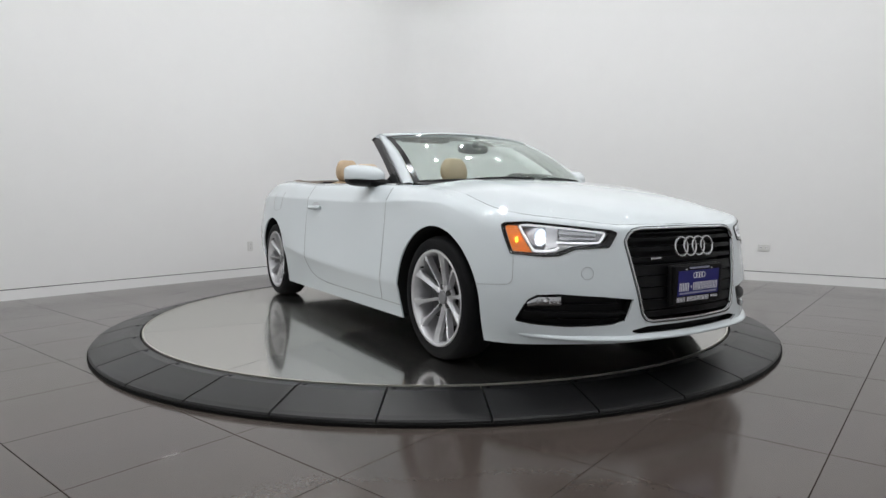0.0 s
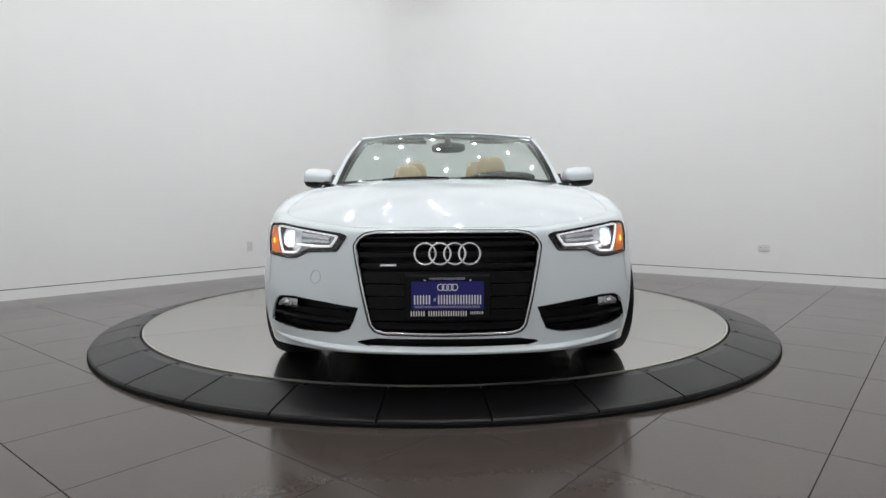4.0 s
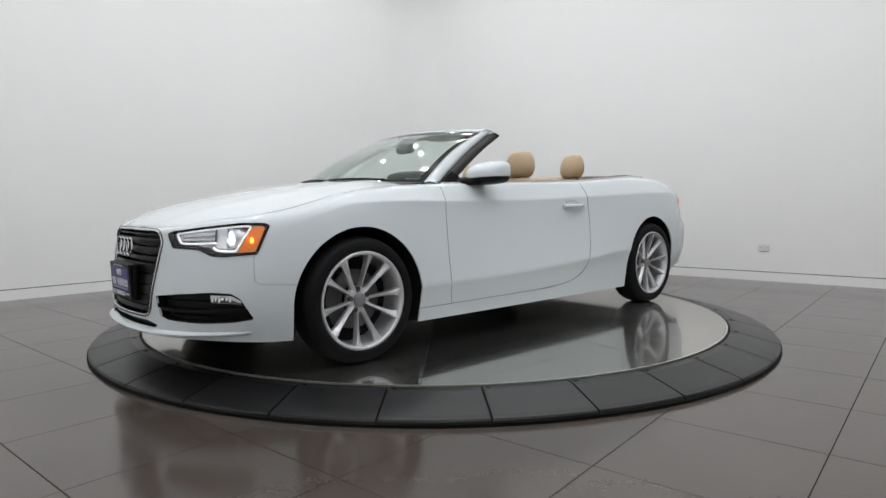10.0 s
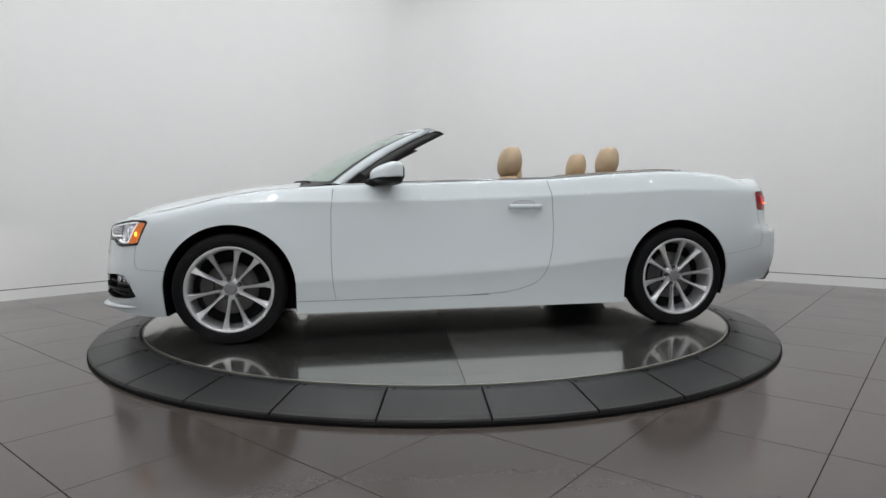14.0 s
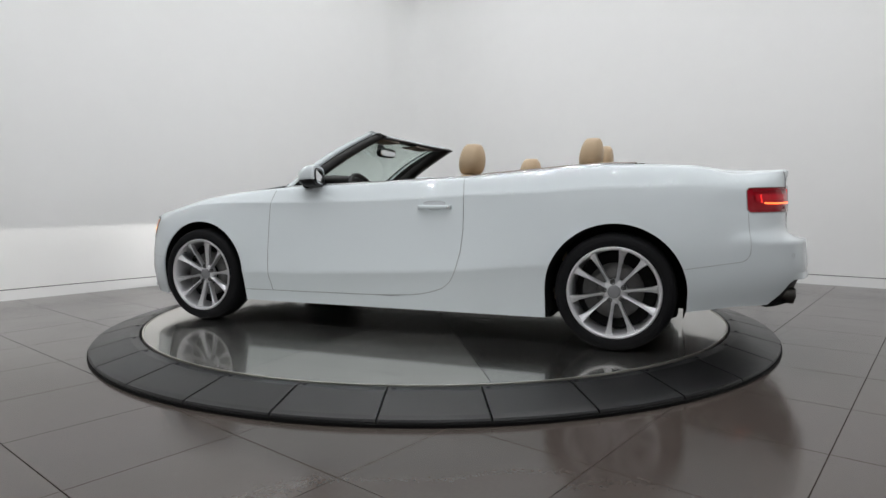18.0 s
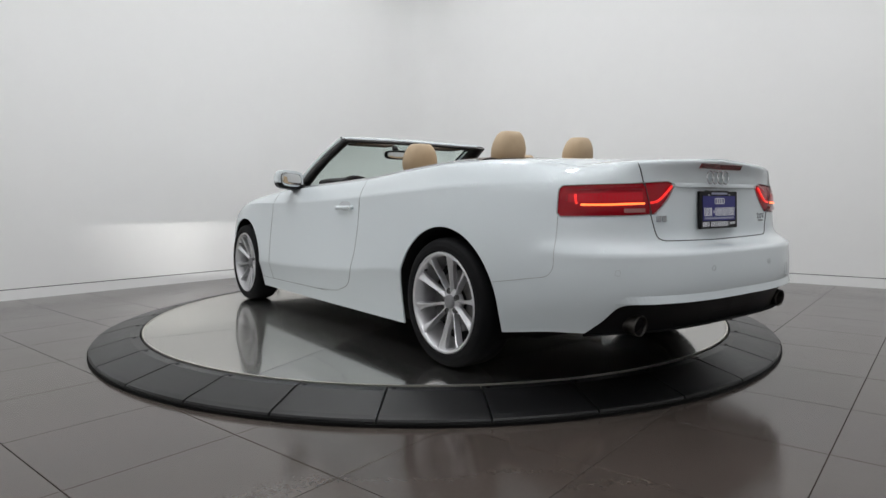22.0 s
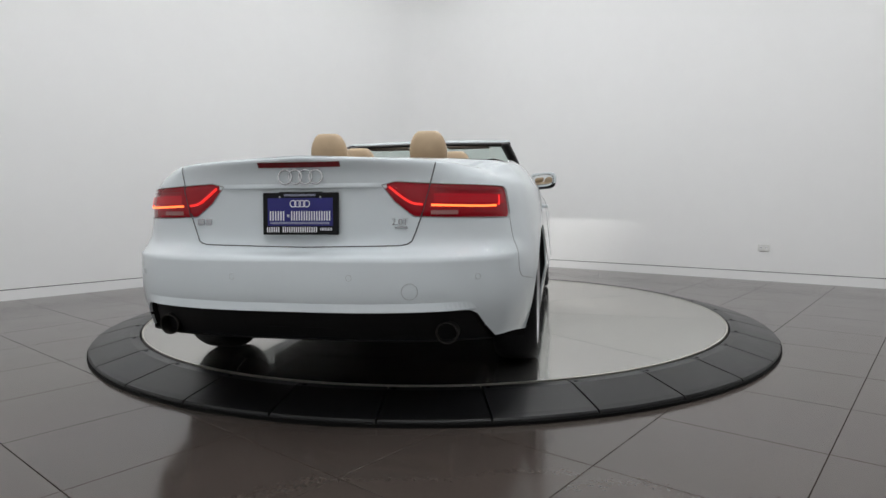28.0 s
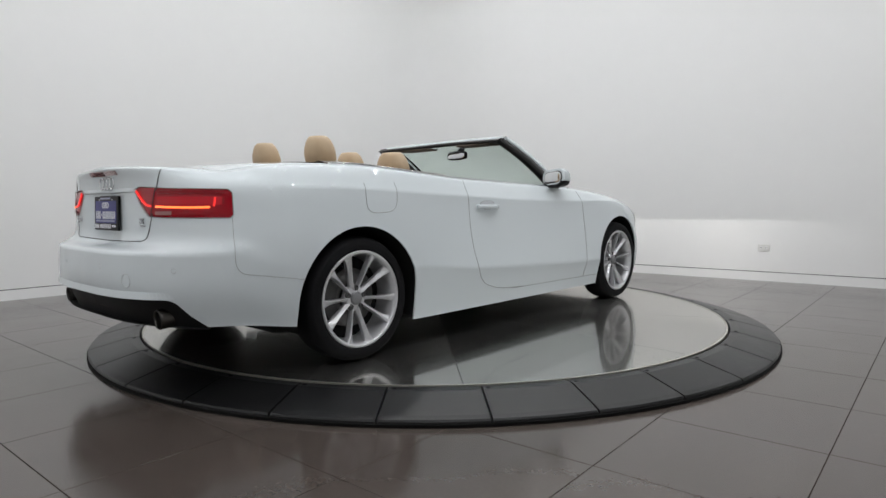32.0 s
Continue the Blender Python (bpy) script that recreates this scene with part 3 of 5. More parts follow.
def seam_lines():
    """The gaps between panels, as lines of (s, z) on the flank."""
    z = np.linspace(0.2435, 0.943, 60)
    lines = {"door_rear": [(s_x(door_rear(q)), q) for q in z]}
    lines["door_front"] = [(s_x(float(door_front(q))), q) for q in np.linspace(0.243, 0.905, 40)]
    lines["sill"] = [(s_x(x), 0.238 + (0.975 - x) * 0.0055) for x in np.linspace(0.975, -0.16, 50)]
    turn = np.linspace(0, math.pi / 2, 9)
    lines["bumper_front"] = [(s_x(x), 0.430 + (x - 1.69) * 0.06) for x in np.linspace(1.69, 1.832, 10)] + \
                            [(s_x(1.832 + 0.030 * math.sin(a)), 0.4385 + 0.034 * (1 - math.cos(a))) for a in turn] + [(s_x(1.862), q) for q in np.linspace(0.48, 0.572, 8)]
    lines["bumper_rear"] = [(s_x(x), 0.452 + (-1.74 - x) * 0.16) for x in np.linspace(-1.74, -2.0, 18)] + \
                           [(s_x(-2.0 - 0.05 * math.sin(a)), 0.4936 + 0.055 * (1 - math.cos(a)) + 0.004 * math.sin(a)) for a in turn] + [(s_x(-2.05), q) for q in np.linspace(0.56, 0.742, 12)]
    lines["trunk"] = [(s_tail(float(trunk_side(q))), q) for q in np.concatenate([np.linspace(0.950, 0.65, 40), np.linspace(0.648, 0.634, 12)])] + \
                     [(s, 0.624 + 0.009 * (S_END - s) / (S_END - s_tail(0.4))) for s in np.linspace(s_tail(0.41), S_END, 16)]
    return lines


def flank_grid():
    s = np.concatenate([np.arange(0, S_END, 0.0185), [S_END]])
    zz, qq = columns(s)
    S = np.repeat(s[:, None], zz.shape[1], 1)
    S, Z = S.copy(), zz.copy()
    return S, Z


def cut_fields():
    """Signed fields over (s, z): below zero inside an opening."""
    out = []

    def arch(x0):
        def f(s, z):
            x = np.interp(s, PLAN_S, PLAN[:, 0])
            return np.where(z > HUB_Z, np.hypot(x - x0, z - HUB_Z) - ARCH_R, np.abs(x - x0) - ARCH_R)
        return f

    def opening(r):
        return lambda s, z: np.maximum(np.maximum(z - r.top(s), r.bottom(s) - z), np.maximum((r.s0 if r.s0 > 0 else -1.0) - s, s - (r.s1 if r.s1 < S_END else S_END + 1)))
    for x0 in (WHEEL_F, WHEEL_R):
        out.append(arch(x0))
    for r in (HEADLAMP, GRILLE, FOG, INTAKE, TAILLAMP, DIFFUSER):
        out.append(opening(r))
    return out


def panel_fields():
    """Signed fields that share the flank out among its panels, in order."""
    px = lambda s: np.interp(s, PLAN_S, PLAN[:, 0])
    sx = lambda x: np.interp(-np.asarray(x), -PLAN[:, 0], PLAN_S)
    k = len(PLAN) // 2
    st = lambda y: np.interp(-np.asarray(y), -PLAN[k:, 1], PLAN_S[k:])
    return [
        ("front_bumper", lambda s, z: np.minimum(s - sx(1.862), np.maximum(s - sx(1.60), z - (0.430 + (px(s) - 1.69) * 0.06)))),
        ("side_skirt", lambda s, z: np.maximum(np.maximum(sx(1.0) - s, s - sx(-1.2)), z - (0.238 + (0.975 - px(s)) * 0.0055))),
        ("front_fender", lambda s, z: s - sx(door_front(z))),
        ("door", lambda s, z: s - sx(door_rear(z))),
        ("trunk_lid", lambda s, z: np.maximum(st(trunk_side(z)) - s, 0.624 - z)),
        ("rear_bumper", lambda s, z: np.minimum(np.maximum(sx(-2.05) - s, z - 0.75), np.maximum(sx(-1.6) - s, z - (0.452 + (-1.74 - px(s)) * 0.16)))),
    ]


def split(polys, field):
    """Parts of polygons of (s, z) inside and outside a field's zero line."""
    inside, outside = [], []
    allpts = np.array([p for q in polys for p in q])
    vals = field(allpts[:, 0], allpts[:, 1])
    k = 0
    for q in polys:
        f = vals[k:k + len(q)]
        k += len(q)
        if (f >= 0).all():
            outside.append(q)
            continue
        if (f <= 0).all():
            inside.append(q)
            continue
        a, b = [], []
        for i in range(len(q)):
            p, r, fp, fr = q[i], q[(i + 1) % len(q)], f[i], f[(i + 1) % len(q)]
            (a if fp < 0 else b).append(p)
            if (fp < 0) != (fr < 0):
                t = fp / (fp - fr)
                c = (p[0] + (r[0] - p[0]) * t, p[1] + (r[1] - p[1]) * t)
                a.append(c)
                b.append(c)
        if len(a) > 2:
            inside.append(a)
        if len(b) > 2:
            outside.append(b)
    return inside, outside


def top_surface(s_list, centre, ny=25, crease=0.0):
    """Rows across the car between the top edges of both flanks, crowned to the centre height."""
    rows = []
    for s in s_list:
        zz, qq = columns([s])
        p, n = plan_at([s])
        e = p[0] - n[0] * qq[0, 0]
        ze = zz[0, 0]
        zc = max(float(centre(e[0])), ze)
        ys = np.linspace(1, -1, ny)
        h = ze + (zc - ze) * (1 - np.abs(ys) ** 2.4)
        if crease:
            h = h + crease * np.exp(-((np.abs(ys) - 0.62) / 0.10) ** 2) * min(1, (zc - ze) / 0.05)
        rows.append(np.stack([np.full(ny, e[0]), e[1] * ys, h], -1))
    return np.array(rows)


def build_body(car):
    S, Z = flank_grid()
    lines = seam_lines()
    nu, nv = S.shape
    polys = []
    for i in range(nu - 1):
        for j in range(nv - 1):
            polys.append([(S[i, j], Z[i, j]), (S[i, j + 1], Z[i, j + 1]), (S[i + 1, j + 1], Z[i + 1, j + 1]), (S[i + 1, j], Z[i + 1, j])])
    for field in cut_fields():
        polys = split(polys, field)[1]
    groups = {}
    for name, field in panel_fields():
        groups[name], polys = split(polys, field)
    groups["rear_quarter_panel"] = polys
    labels = {"front_bumper": "white front bumper with intakes", "rear_bumper": "white rear bumper with round sensors",
              "door": "white door with a chrome belt strip", "trunk_lid": "white trunk lid"}

    def emit(name, polys, both, side=1):
        """A panel with an outer skin, an inner skin and a rim, with true normals on the skin."""
        at, keys, faces = {}, [], []
        for q in polys:
            f = []
            for p in q:
                k = (round(p[0], 5), round(p[1], 5))
                if k not in at:
                    at[k] = len(keys)
                    keys.append(k)
                if not f or f[-1] != at[k]:
                    f.append(at[k])
            if len(f) > 2 and f[0] == f[-1]:
                f.pop()
            if len(set(f)) == len(f) > 2:
                faces.append(f)
        arr = np.array(keys)
        outer, inner, nrm = surf(arr[:, 0], arr[:, 1]), surf(arr[:, 0], arr[:, 1], -0.009), surf_normal(arr[:, 0], arr[:, 1])
        count = {}
        for f in faces:
            for i in range(len(f)):
                e = (f[i], f[(i + 1) % len(f)])
                count[e] = count.get(e, 0) + 1
        rim = [e for e in count if (e[1], e[0]) not in count]
        if both:
            rim = [e for e in rim if not all(keys[k][0] < 0.001 or keys[k][0] > S_END - 0.001 for k in e)]
        n = len(keys)
        verts, normals, out = [outer, inner], [nrm, -nrm], [tuple(f) for f in faces] + [tuple(n + k for k in reversed(f)) for f in faces]
        rv, rn, k = [], [], 2 * n
        for a, c in rim:
            quad = [outer[c], outer[a], inner[a], inner[c]]
            w = np.cross(quad[1] - quad[0], quad[3] - quad[0])
            w = w / (np.linalg.norm(w) + 1e-12)
            rv += quad
            rn += [w] * 4
            out.append((k, k + 1, k + 2, k + 3))
            k += 4
        v = np.concatenate(verts + [np.array(rv).reshape(-1, 3)])
        nn = np.concatenate(normals + [np.array(rn).reshape(-1, 3)])
        # orient the outer skin outwards
        f0 = faces[len(faces) // 2]
        w = np.cross(outer[f0[1]] - outer[f0[0]], outer[f0[2]] - outer[f0[1]])
        if w @ nrm[f0[0]] < 0:
            out = [tuple(reversed(f)) for f in out]
            nn[2 * n:] *= -1
        if side < 0:
            v, nn, out = v * (1, -1, 1), nn * (1, -1, 1), [tuple(reversed(f)) for f in out]
        if both:
            m = len(v)
            keep = {}
            for k, (sk, zk) in enumerate(keys):
                if sk < 1e-4 or sk > S_END - 1e-4:
                    keep[m + k], keep[m + n + k] = k, n + k
            out = out + [tuple(keep.get(m + k, m + k) for k in reversed(f)) for f in out]
            v, nn = np.concatenate([v, v * (1, -1, 1)]), np.concatenate([nn, nn * (1, -1, 1)])
        ob = mesh_ob(name, v, out, M_PAINT, car, labels.get(name, ""), loc=(0, CAR_Y, 0))
        if len(ob.data.vertices) == len(nn):
            ob.data.normals_split_custom_set_from_vertices([tuple(map(float, q)) for q in nn])
        return ob

    for name in ("front_bumper", "rear_bumper", "trunk_lid"):
        emit(name, groups[name], True)
    for name in ("front_fender", "door", "rear_quarter_panel", "side_skirt"):
        for side in (1, -1):
            emit(name, groups[name], False, side)
    # hood
    hx = np.linspace(0.3, 2.5, 441)
    raw = pchip([0.3, 0.95, 1.14, 1.48, 1.80, 2.0, 2.05, 2.085, 2.5], [0.965, 0.945, 0.926, 0.880, 0.815, 0.750, 0.724, 0.698, 0.35], hx)[:, 0]
    kern = np.exp(-(np.arange(-40, 41) * 0.005 / 0.07) ** 2 / 2)
    soft_line = np.convolve(np.pad(raw, 40, "edge"), kern / kern.sum(), "valid")
    hood_c = lambda x: float(np.interp(x, hx, soft_line))
    ss = np.concatenate([np.linspace(0.004, s_nose(0.6), 26), np.linspace(s_nose(0.62), s_x(0.96), 44)])
    rows = top_surface(ss, hood_c, 33, 0.004)
    rows[:, :, 2] += 0.001
    f = grid_faces(*rows.shape[:2])
    hood = mesh_ob("hood", rows.reshape(-1, 3), f, M_PAINT, car, "long white hood with a soft crease each side", loc=(0, CAR_Y, 0))
    # rear deck: lid top between the quarter panels
    deck_c = lambda x: float(np.interp(-x, [1.48, 1.8, 2.1, 2.25], [1.030, 1.008, 0.978, 0.966]))
    ss = np.concatenate([np.linspace(s_x(-1.50), s_tail(0.6), 36), np.linspace(s_tail(0.58), S_END - 0.004, 20)])
    rows = top_surface(ss, deck_c, 33)
    deck = mesh_ob("rear_deck", rows.reshape(-1, 3), grid_faces(*rows.shape[:2]), M_PAINT, car, "white rear deck behind the folded top", loc=(0, CAR_Y, 0))
    sol = deck.modifiers.new("thickness", "SOLIDIFY")
    sol.thickness, sol.offset = 0.01, -1
    for ob in (hood, deck):
        bm = bmesh.new()
        bm.from_mesh(ob.data)
        bmesh.ops.recalc_face_normals(bm, faces=bm.faces)
        if sum(f.normal.z for f in bm.faces) < 0:
            bmesh.ops.reverse_faces(bm, faces=bm.faces)
        bm.to_mesh(ob.data)
        bm.free()
    # gaps
    for name, line in lines.items():
        arr = np.array(line)
        for side in (1, -1):
            pts = surf(arr[:, 0], arr[:, 1], 0.0004) * (1, side, 1)
            v, f = tube(pts, 0.0026 if name == "trunk" else 0.0010 if "bumper" in name else 0.0013, 5)
            mesh_ob("panel_gap", v, f, M_SEAMLIGHT if "bumper" in name else M_SEAM, car, loc=(0, CAR_Y, 0))
    return hood_c, deck_c


def build_underbody(car):
    part("underbody", box_bm(-1.72, 1.9, -0.60, 0.60, 0.145, 0.30, 0.03), M_UNDER, car, "black underbody", loc=(0, CAR_Y, 0))
    part("undertray", box_bm(1.05, 2.02, -0.50, 0.50, 0.150, 0.20, 0.02), M_UNDER, car, "black front undertray", loc=(0, CAR_Y, 0))
    for x0, x1 in ((1.70, 1.82), (0.93, 0.985)):
        for side in (1, -1):
            part("splash_guard", box_bm(x0, x1, min(side * 0.48, side * 0.72), max(side * 0.48, side * 0.72), 0.150, 0.24, 0.015), M_UNDER, car, loc=(0, CAR_Y, 0))
    part("inner_sill", box_bm(-1.05, 0.99, -0.74, 0.74, 0.135, 0.30, 0.02), M_UNDER, car, loc=(0, CAR_Y, 0))
    for x0 in (WHEEL_F, WHEEL_R):
        for side in (1, -1):
            n = 40
            verts = []
            for i in range(n + 1):
                a = -0.36 + (math.pi + 0.72) * i / n
                r = ARCH_R + 0.002
                x, z = x0 + r * math.cos(a), HUB_Z + r * math.sin(a)
                out = float(surf(s_x(x), max(z, 0.19))[1]) - 0.006
                for y in (0.50, out):
                    verts.append((x, side * y, z))
            faces = grid_faces(n + 1, 2)
            faces.append(tuple(2 * i for i in range(n + 1)))
            mesh_ob("wheel_arch_liner", verts, faces, M_UNDER, car, loc=(0, CAR_Y, 0))


# ---- the car: wheels ----
def build_wheels(car):
    """Alloy wheels of five spoke pairs. The wheel's axis runs along y, its face towards +y."""
    rim_prof = [(0.215, -0.10), (0.222, -0.02), (0.226, 0.035), (0.236, 0.045), (0.244, 0.043), (0.246, 0.034), (0.236, 0.02), (0.236, -0.14), (0.246, -0.155), (0.24, -0.16), (0.215, -0.14), (0.215, -0.10)]
    v, f = lathe(rim_prof, 64)
    wheel = mesh_ob("wheel", v, f, M_ALU, car, "silver alloy wheel of ten slim spokes with a black tyre")
    tyre = [(0.243, 0.030), (0.247, 0.041), (0.251, 0.046), (0.256, 0.0475), (0.260, 0.0465), (0.264, 0.0475), (0.282, 0.047), (0.284, 0.0455), (0.287, 0.046), (0.300, 0.037), (0.309, 0.020), (0.3135, 0.002), (0.3145, -0.02), (0.3145, -0.10), (0.3135, -0.122), (0.306, -0.142), (0.285, -0.162), (0.255, -0.162), (0.243, -0.15)]
    v, f = lathe(tyre, 72)
    mesh_ob("tyre", v, f, M_TYRE, wheel, "black low-profile tyre")
    for k in range(3):
        v, f = lathe([(0.3147, -0.028 - 0.03 * k), (0.3125, -0.032 - 0.03 * k), (0.3147, -0.036 - 0.03 * k)], 64)
        mesh_ob("tread_groove", v, f, M_RUBBER_EDGE, wheel)
    # a spoke: tapered bar from hub to rim, dished
    def spoke(lean):
        verts, faces = [], []
        st = [(0.045, 0.012, -0.004, 0.030), (0.085, 0.0080, 0.004, 0.036), (0.14, 0.0092, 0.018, 0.040), (0.185, 0.0135, 0.030, 0.040), (0.212, 0.021, 0.036, 0.036), (0.232, 0.033, 0.041, 0.034)]
        for r, w, d, h in st:
            off = lean * (0.010 + (r - 0.045) * 0.30)
            # section: raised ridge on one edge, sloping to the other
            for a, b in ((-w, d - h), (-w, d - 0.005), (-w * 0.7, d), (-w * 0.15, d - 0.003), (w, d - 0.018), (w, d - h)):
                px, k = off - a * lean, 1.0
                if math.hypot(px, r) > 0.233:
                    k = 0.233 / math.hypot(px, r)
                verts.append((px * k, b, r * k))
        k = 6
        for i in range(len(st) - 1):
            for j in range(k):
                q = (i * k + j, i * k + (j + 1) % k, (i + 1) * k + (j + 1) % k, (i + 1) * k + j)
                faces.append(q if lean > 0 else tuple(reversed(q)))
        faces += [tuple(range(k)), tuple((len(st) - 1) * k + j for j in range(k))]
        return verts, faces
    for side in (1, -1):
        v, f = spoke(side)
        first = None
        for i in range(5):
            if first is None:
                first = mesh_ob("spoke", v, f, M_ALU, wheel, smooth=False)
                o = first
            else:
                o = first.copy()
                scene.collection.objects.link(o)
            o.rotation_euler = (0, radians(72 * i + 36), 0)
    v, f = lathe([(0.0, 0.004), (0.026, 0.004), (0.034, 0.0), (0.0355, -0.012)], 28)
    mesh_ob("hub_cap", v, f, M_CAP, wheel, "grey wheel centre cap")
    v, f = lathe([(0.030, -0.008), (0.052, -0.010), (0.066, -0.016), (0.068, -0.04)], 28)
    mesh_ob("hub", v, f, M_ALU, wheel)
    v, f = lathe([(0.0, -0.008), (0.007, -0.008), (0.009, -0.012), (0.0105, -0.004), (0.0145, -0.004), (0.0155, -0.016)], 14)
    bolt = mesh_ob("wheel_bolt", v, f, M_DARKMETAL, wheel)
    for i in range(5):
        a = radians(72 * i)
        o = bolt if i == 0 else bolt.copy()
        if i:
            scene.collection.objects.link(o)
        o.location = (0.053 * math.sin(a), 0, 0.053 * math.cos(a))
    v, f = lathe([(0.07, -0.055), (0.150, -0.055), (0.150, -0.077), (0.07, -0.077)], 40)
    mesh_ob("brake_disc", v, f, M_ROTOR, wheel, "grey steel brake disc")
    verts, faces = [], []
    for i in range(9):
        a = radians(-35 + 70 * i / 8)
        for r, y in ((0.10, -0.042), (0.17, -0.042), (0.175, -0.084), (0.10, -0.084)):
            verts.append((r * math.cos(a), y, r * math.sin(a)))
    faces = [(i * 4 + j, i * 4 + (j + 1) % 4, i * 4 + 4 + (j + 1) % 4, i * 4 + 4 + j) for i in range(8) for j in range(4)] + [(0, 1, 2, 3), (32, 33, 34, 35)]
    mesh_ob("brake_caliper", verts, faces, M_DARKMETAL, wheel, smooth=False)
    v, f = lathe([(0.0, -0.085), (0.21, -0.085)], 40)
    mesh_ob("backing_plate", v, f, M_UNDER, wheel)
    # added black disc over the wheel's back, keeps the bright rim out of reflections
    v, f = lathe([(0.0, -0.158), (0.238, -0.1605), (0.249, -0.1605)], 40)
    mesh_ob("inner_cover", v, f, M_UNDER, wheel)
    v, f = lathe([(0.0, 0.038), (0.0045, 0.038), (0.005, 0.02)], 10)
    mesh_ob("valve", v, f, M_BLACK, wheel, "black tyre valve", loc=(0.205 * math.sin(0.63), 0, 0.205 * math.cos(0.63)))
    spots = []
    for x in (WHEEL_F, WHEEL_R):
        for side in (1, -1):
            spin = {(1, 1): 8, (1, -1): 10, (-1, 1): 9, (-1, -1): -2}[(1 if x > 0 else -1, side)]
            spots.append(pose(x, CAR_Y + 0.869, HUB_Z, 0, spin, 0) if side > 0 else pose(x, CAR_Y - 0.85, HUB_Z, 0, 0, 180) @ pose(0, 0, 0, 0, spin, 0))
    wheel.matrix_basis = spots[0]
    for m in spots[1:]:
        copy_thing(wheel, m)


# ---- the car: lamps, grille, glass and fittings ----
def both_sides(fn):
    for side in (1, -1):
        fn(side)


def cpart(name, v, f, mat, parent, label="", smooth=True, side=1, top=True):
    """A part in car space; side -1 mirrors it. Parts of the car itself are set off sideways."""
    v = np.asarray(v, float).reshape(-1, 3)
    if side < 0:
        v = v * (1, -1, 1)
        f = [tuple(reversed(q)) for q in f]
    return mesh_ob(name, v, f, mat, parent, label, smooth, loc=(0, CAR_Y, 0) if top else None)


def ribbon(arr, height, depth, lift):
    """A bar along (s, z) points on the flank: rectangular section, its face lifted off."""
    arr = np.asarray(arr, float)
    d = np.gradient(arr, axis=0)
    d /= np.linalg.norm(d, axis=1)[:, None] + 1e-9
    nrm = np.stack([-d[:, 1], d[:, 0]], -1) * height / 2
    a, b = arr + nrm, arr - nrm
    rows = [surf(a[:, 0], a[:, 1], lift - depth), surf(a[:, 0], a[:, 1], lift), surf(b[:, 0], b[:, 1], lift), surf(b[:, 0], b[:, 1], lift - depth)]
    v = np.stack(rows, 1).reshape(-1, 3)
    n = len(arr)
    f = [(i * 4 + j, i * 4 + (j + 1) % 4, i * 4 + 4 + (j + 1) % 4, i * 4 + 4 + j) for i in range(n - 1) for j in range(4)]
    f += [(0, 1, 2, 3), (n * 4 - 1, n * 4 - 2, n * 4 - 3, n * 4 - 4)]
    return v, f


def path2(points, n=24):
    """An even line through a few (s, z) points."""
    p = catmull(points, 16)
    l = np.concatenate([[0], np.cumsum(np.hypot(*np.diff(p, axis=0).T))])
    t = np.linspace(0, l[-1], n)
    return np.stack([np.interp(t, l, p[:, 0]), np.interp(t, l, p[:, 1])], -1)


def bucket(region, depth, mat, name, parent, side, label=""):
    """A recess behind an opening: side walls and a floor."""
    e = region.edge(60)
    a, b = surf(e[:, 0], e[:, 1], 0.001), surf(e[:, 0], e[:, 1], -depth)
    n = len(e)
    v = np.concatenate([a, b])
    mid = lambda k: e[k, 0] < 0.001 or e[k, 0] > S_END - 0.001
    f = [(i, n + i, n + (i + 1) % n, (i + 1) % n) for i in range(n) if not (mid(i) and mid((i + 1) % n))]
    pv, pf = region.patch(30, 10, -depth)
    f += [tuple(2 * n + k for k in q) for q in pf]
    return cpart(name, np.concatenate([v, pv]), f, mat, parent, label, side=side)


def outline(region, radius, mat, name, parent, side, lift=0.001, label="", n=5, top=False):
    e = region.edge(90)
    v, f = tube(surf(e[:, 0], e[:, 1], lift), radius, n, True)
    return cpart(name, v, f, mat, parent, label, side=side, top=top)


def frame_strip(outer, inner, lift_out, lift_in, n=90):
    """A border between two outlines on the flank."""
    a, b = outer.edge(n), inner.edge(n)
    v = np.concatenate([surf(a[:, 0], a[:, 1], lift_out), surf(b[:, 0], b[:, 1], lift_in)])
    m = len(a)
    return v, [(i, m + i, m + (i + 1) % m, (i + 1) % m) for i in range(m)]


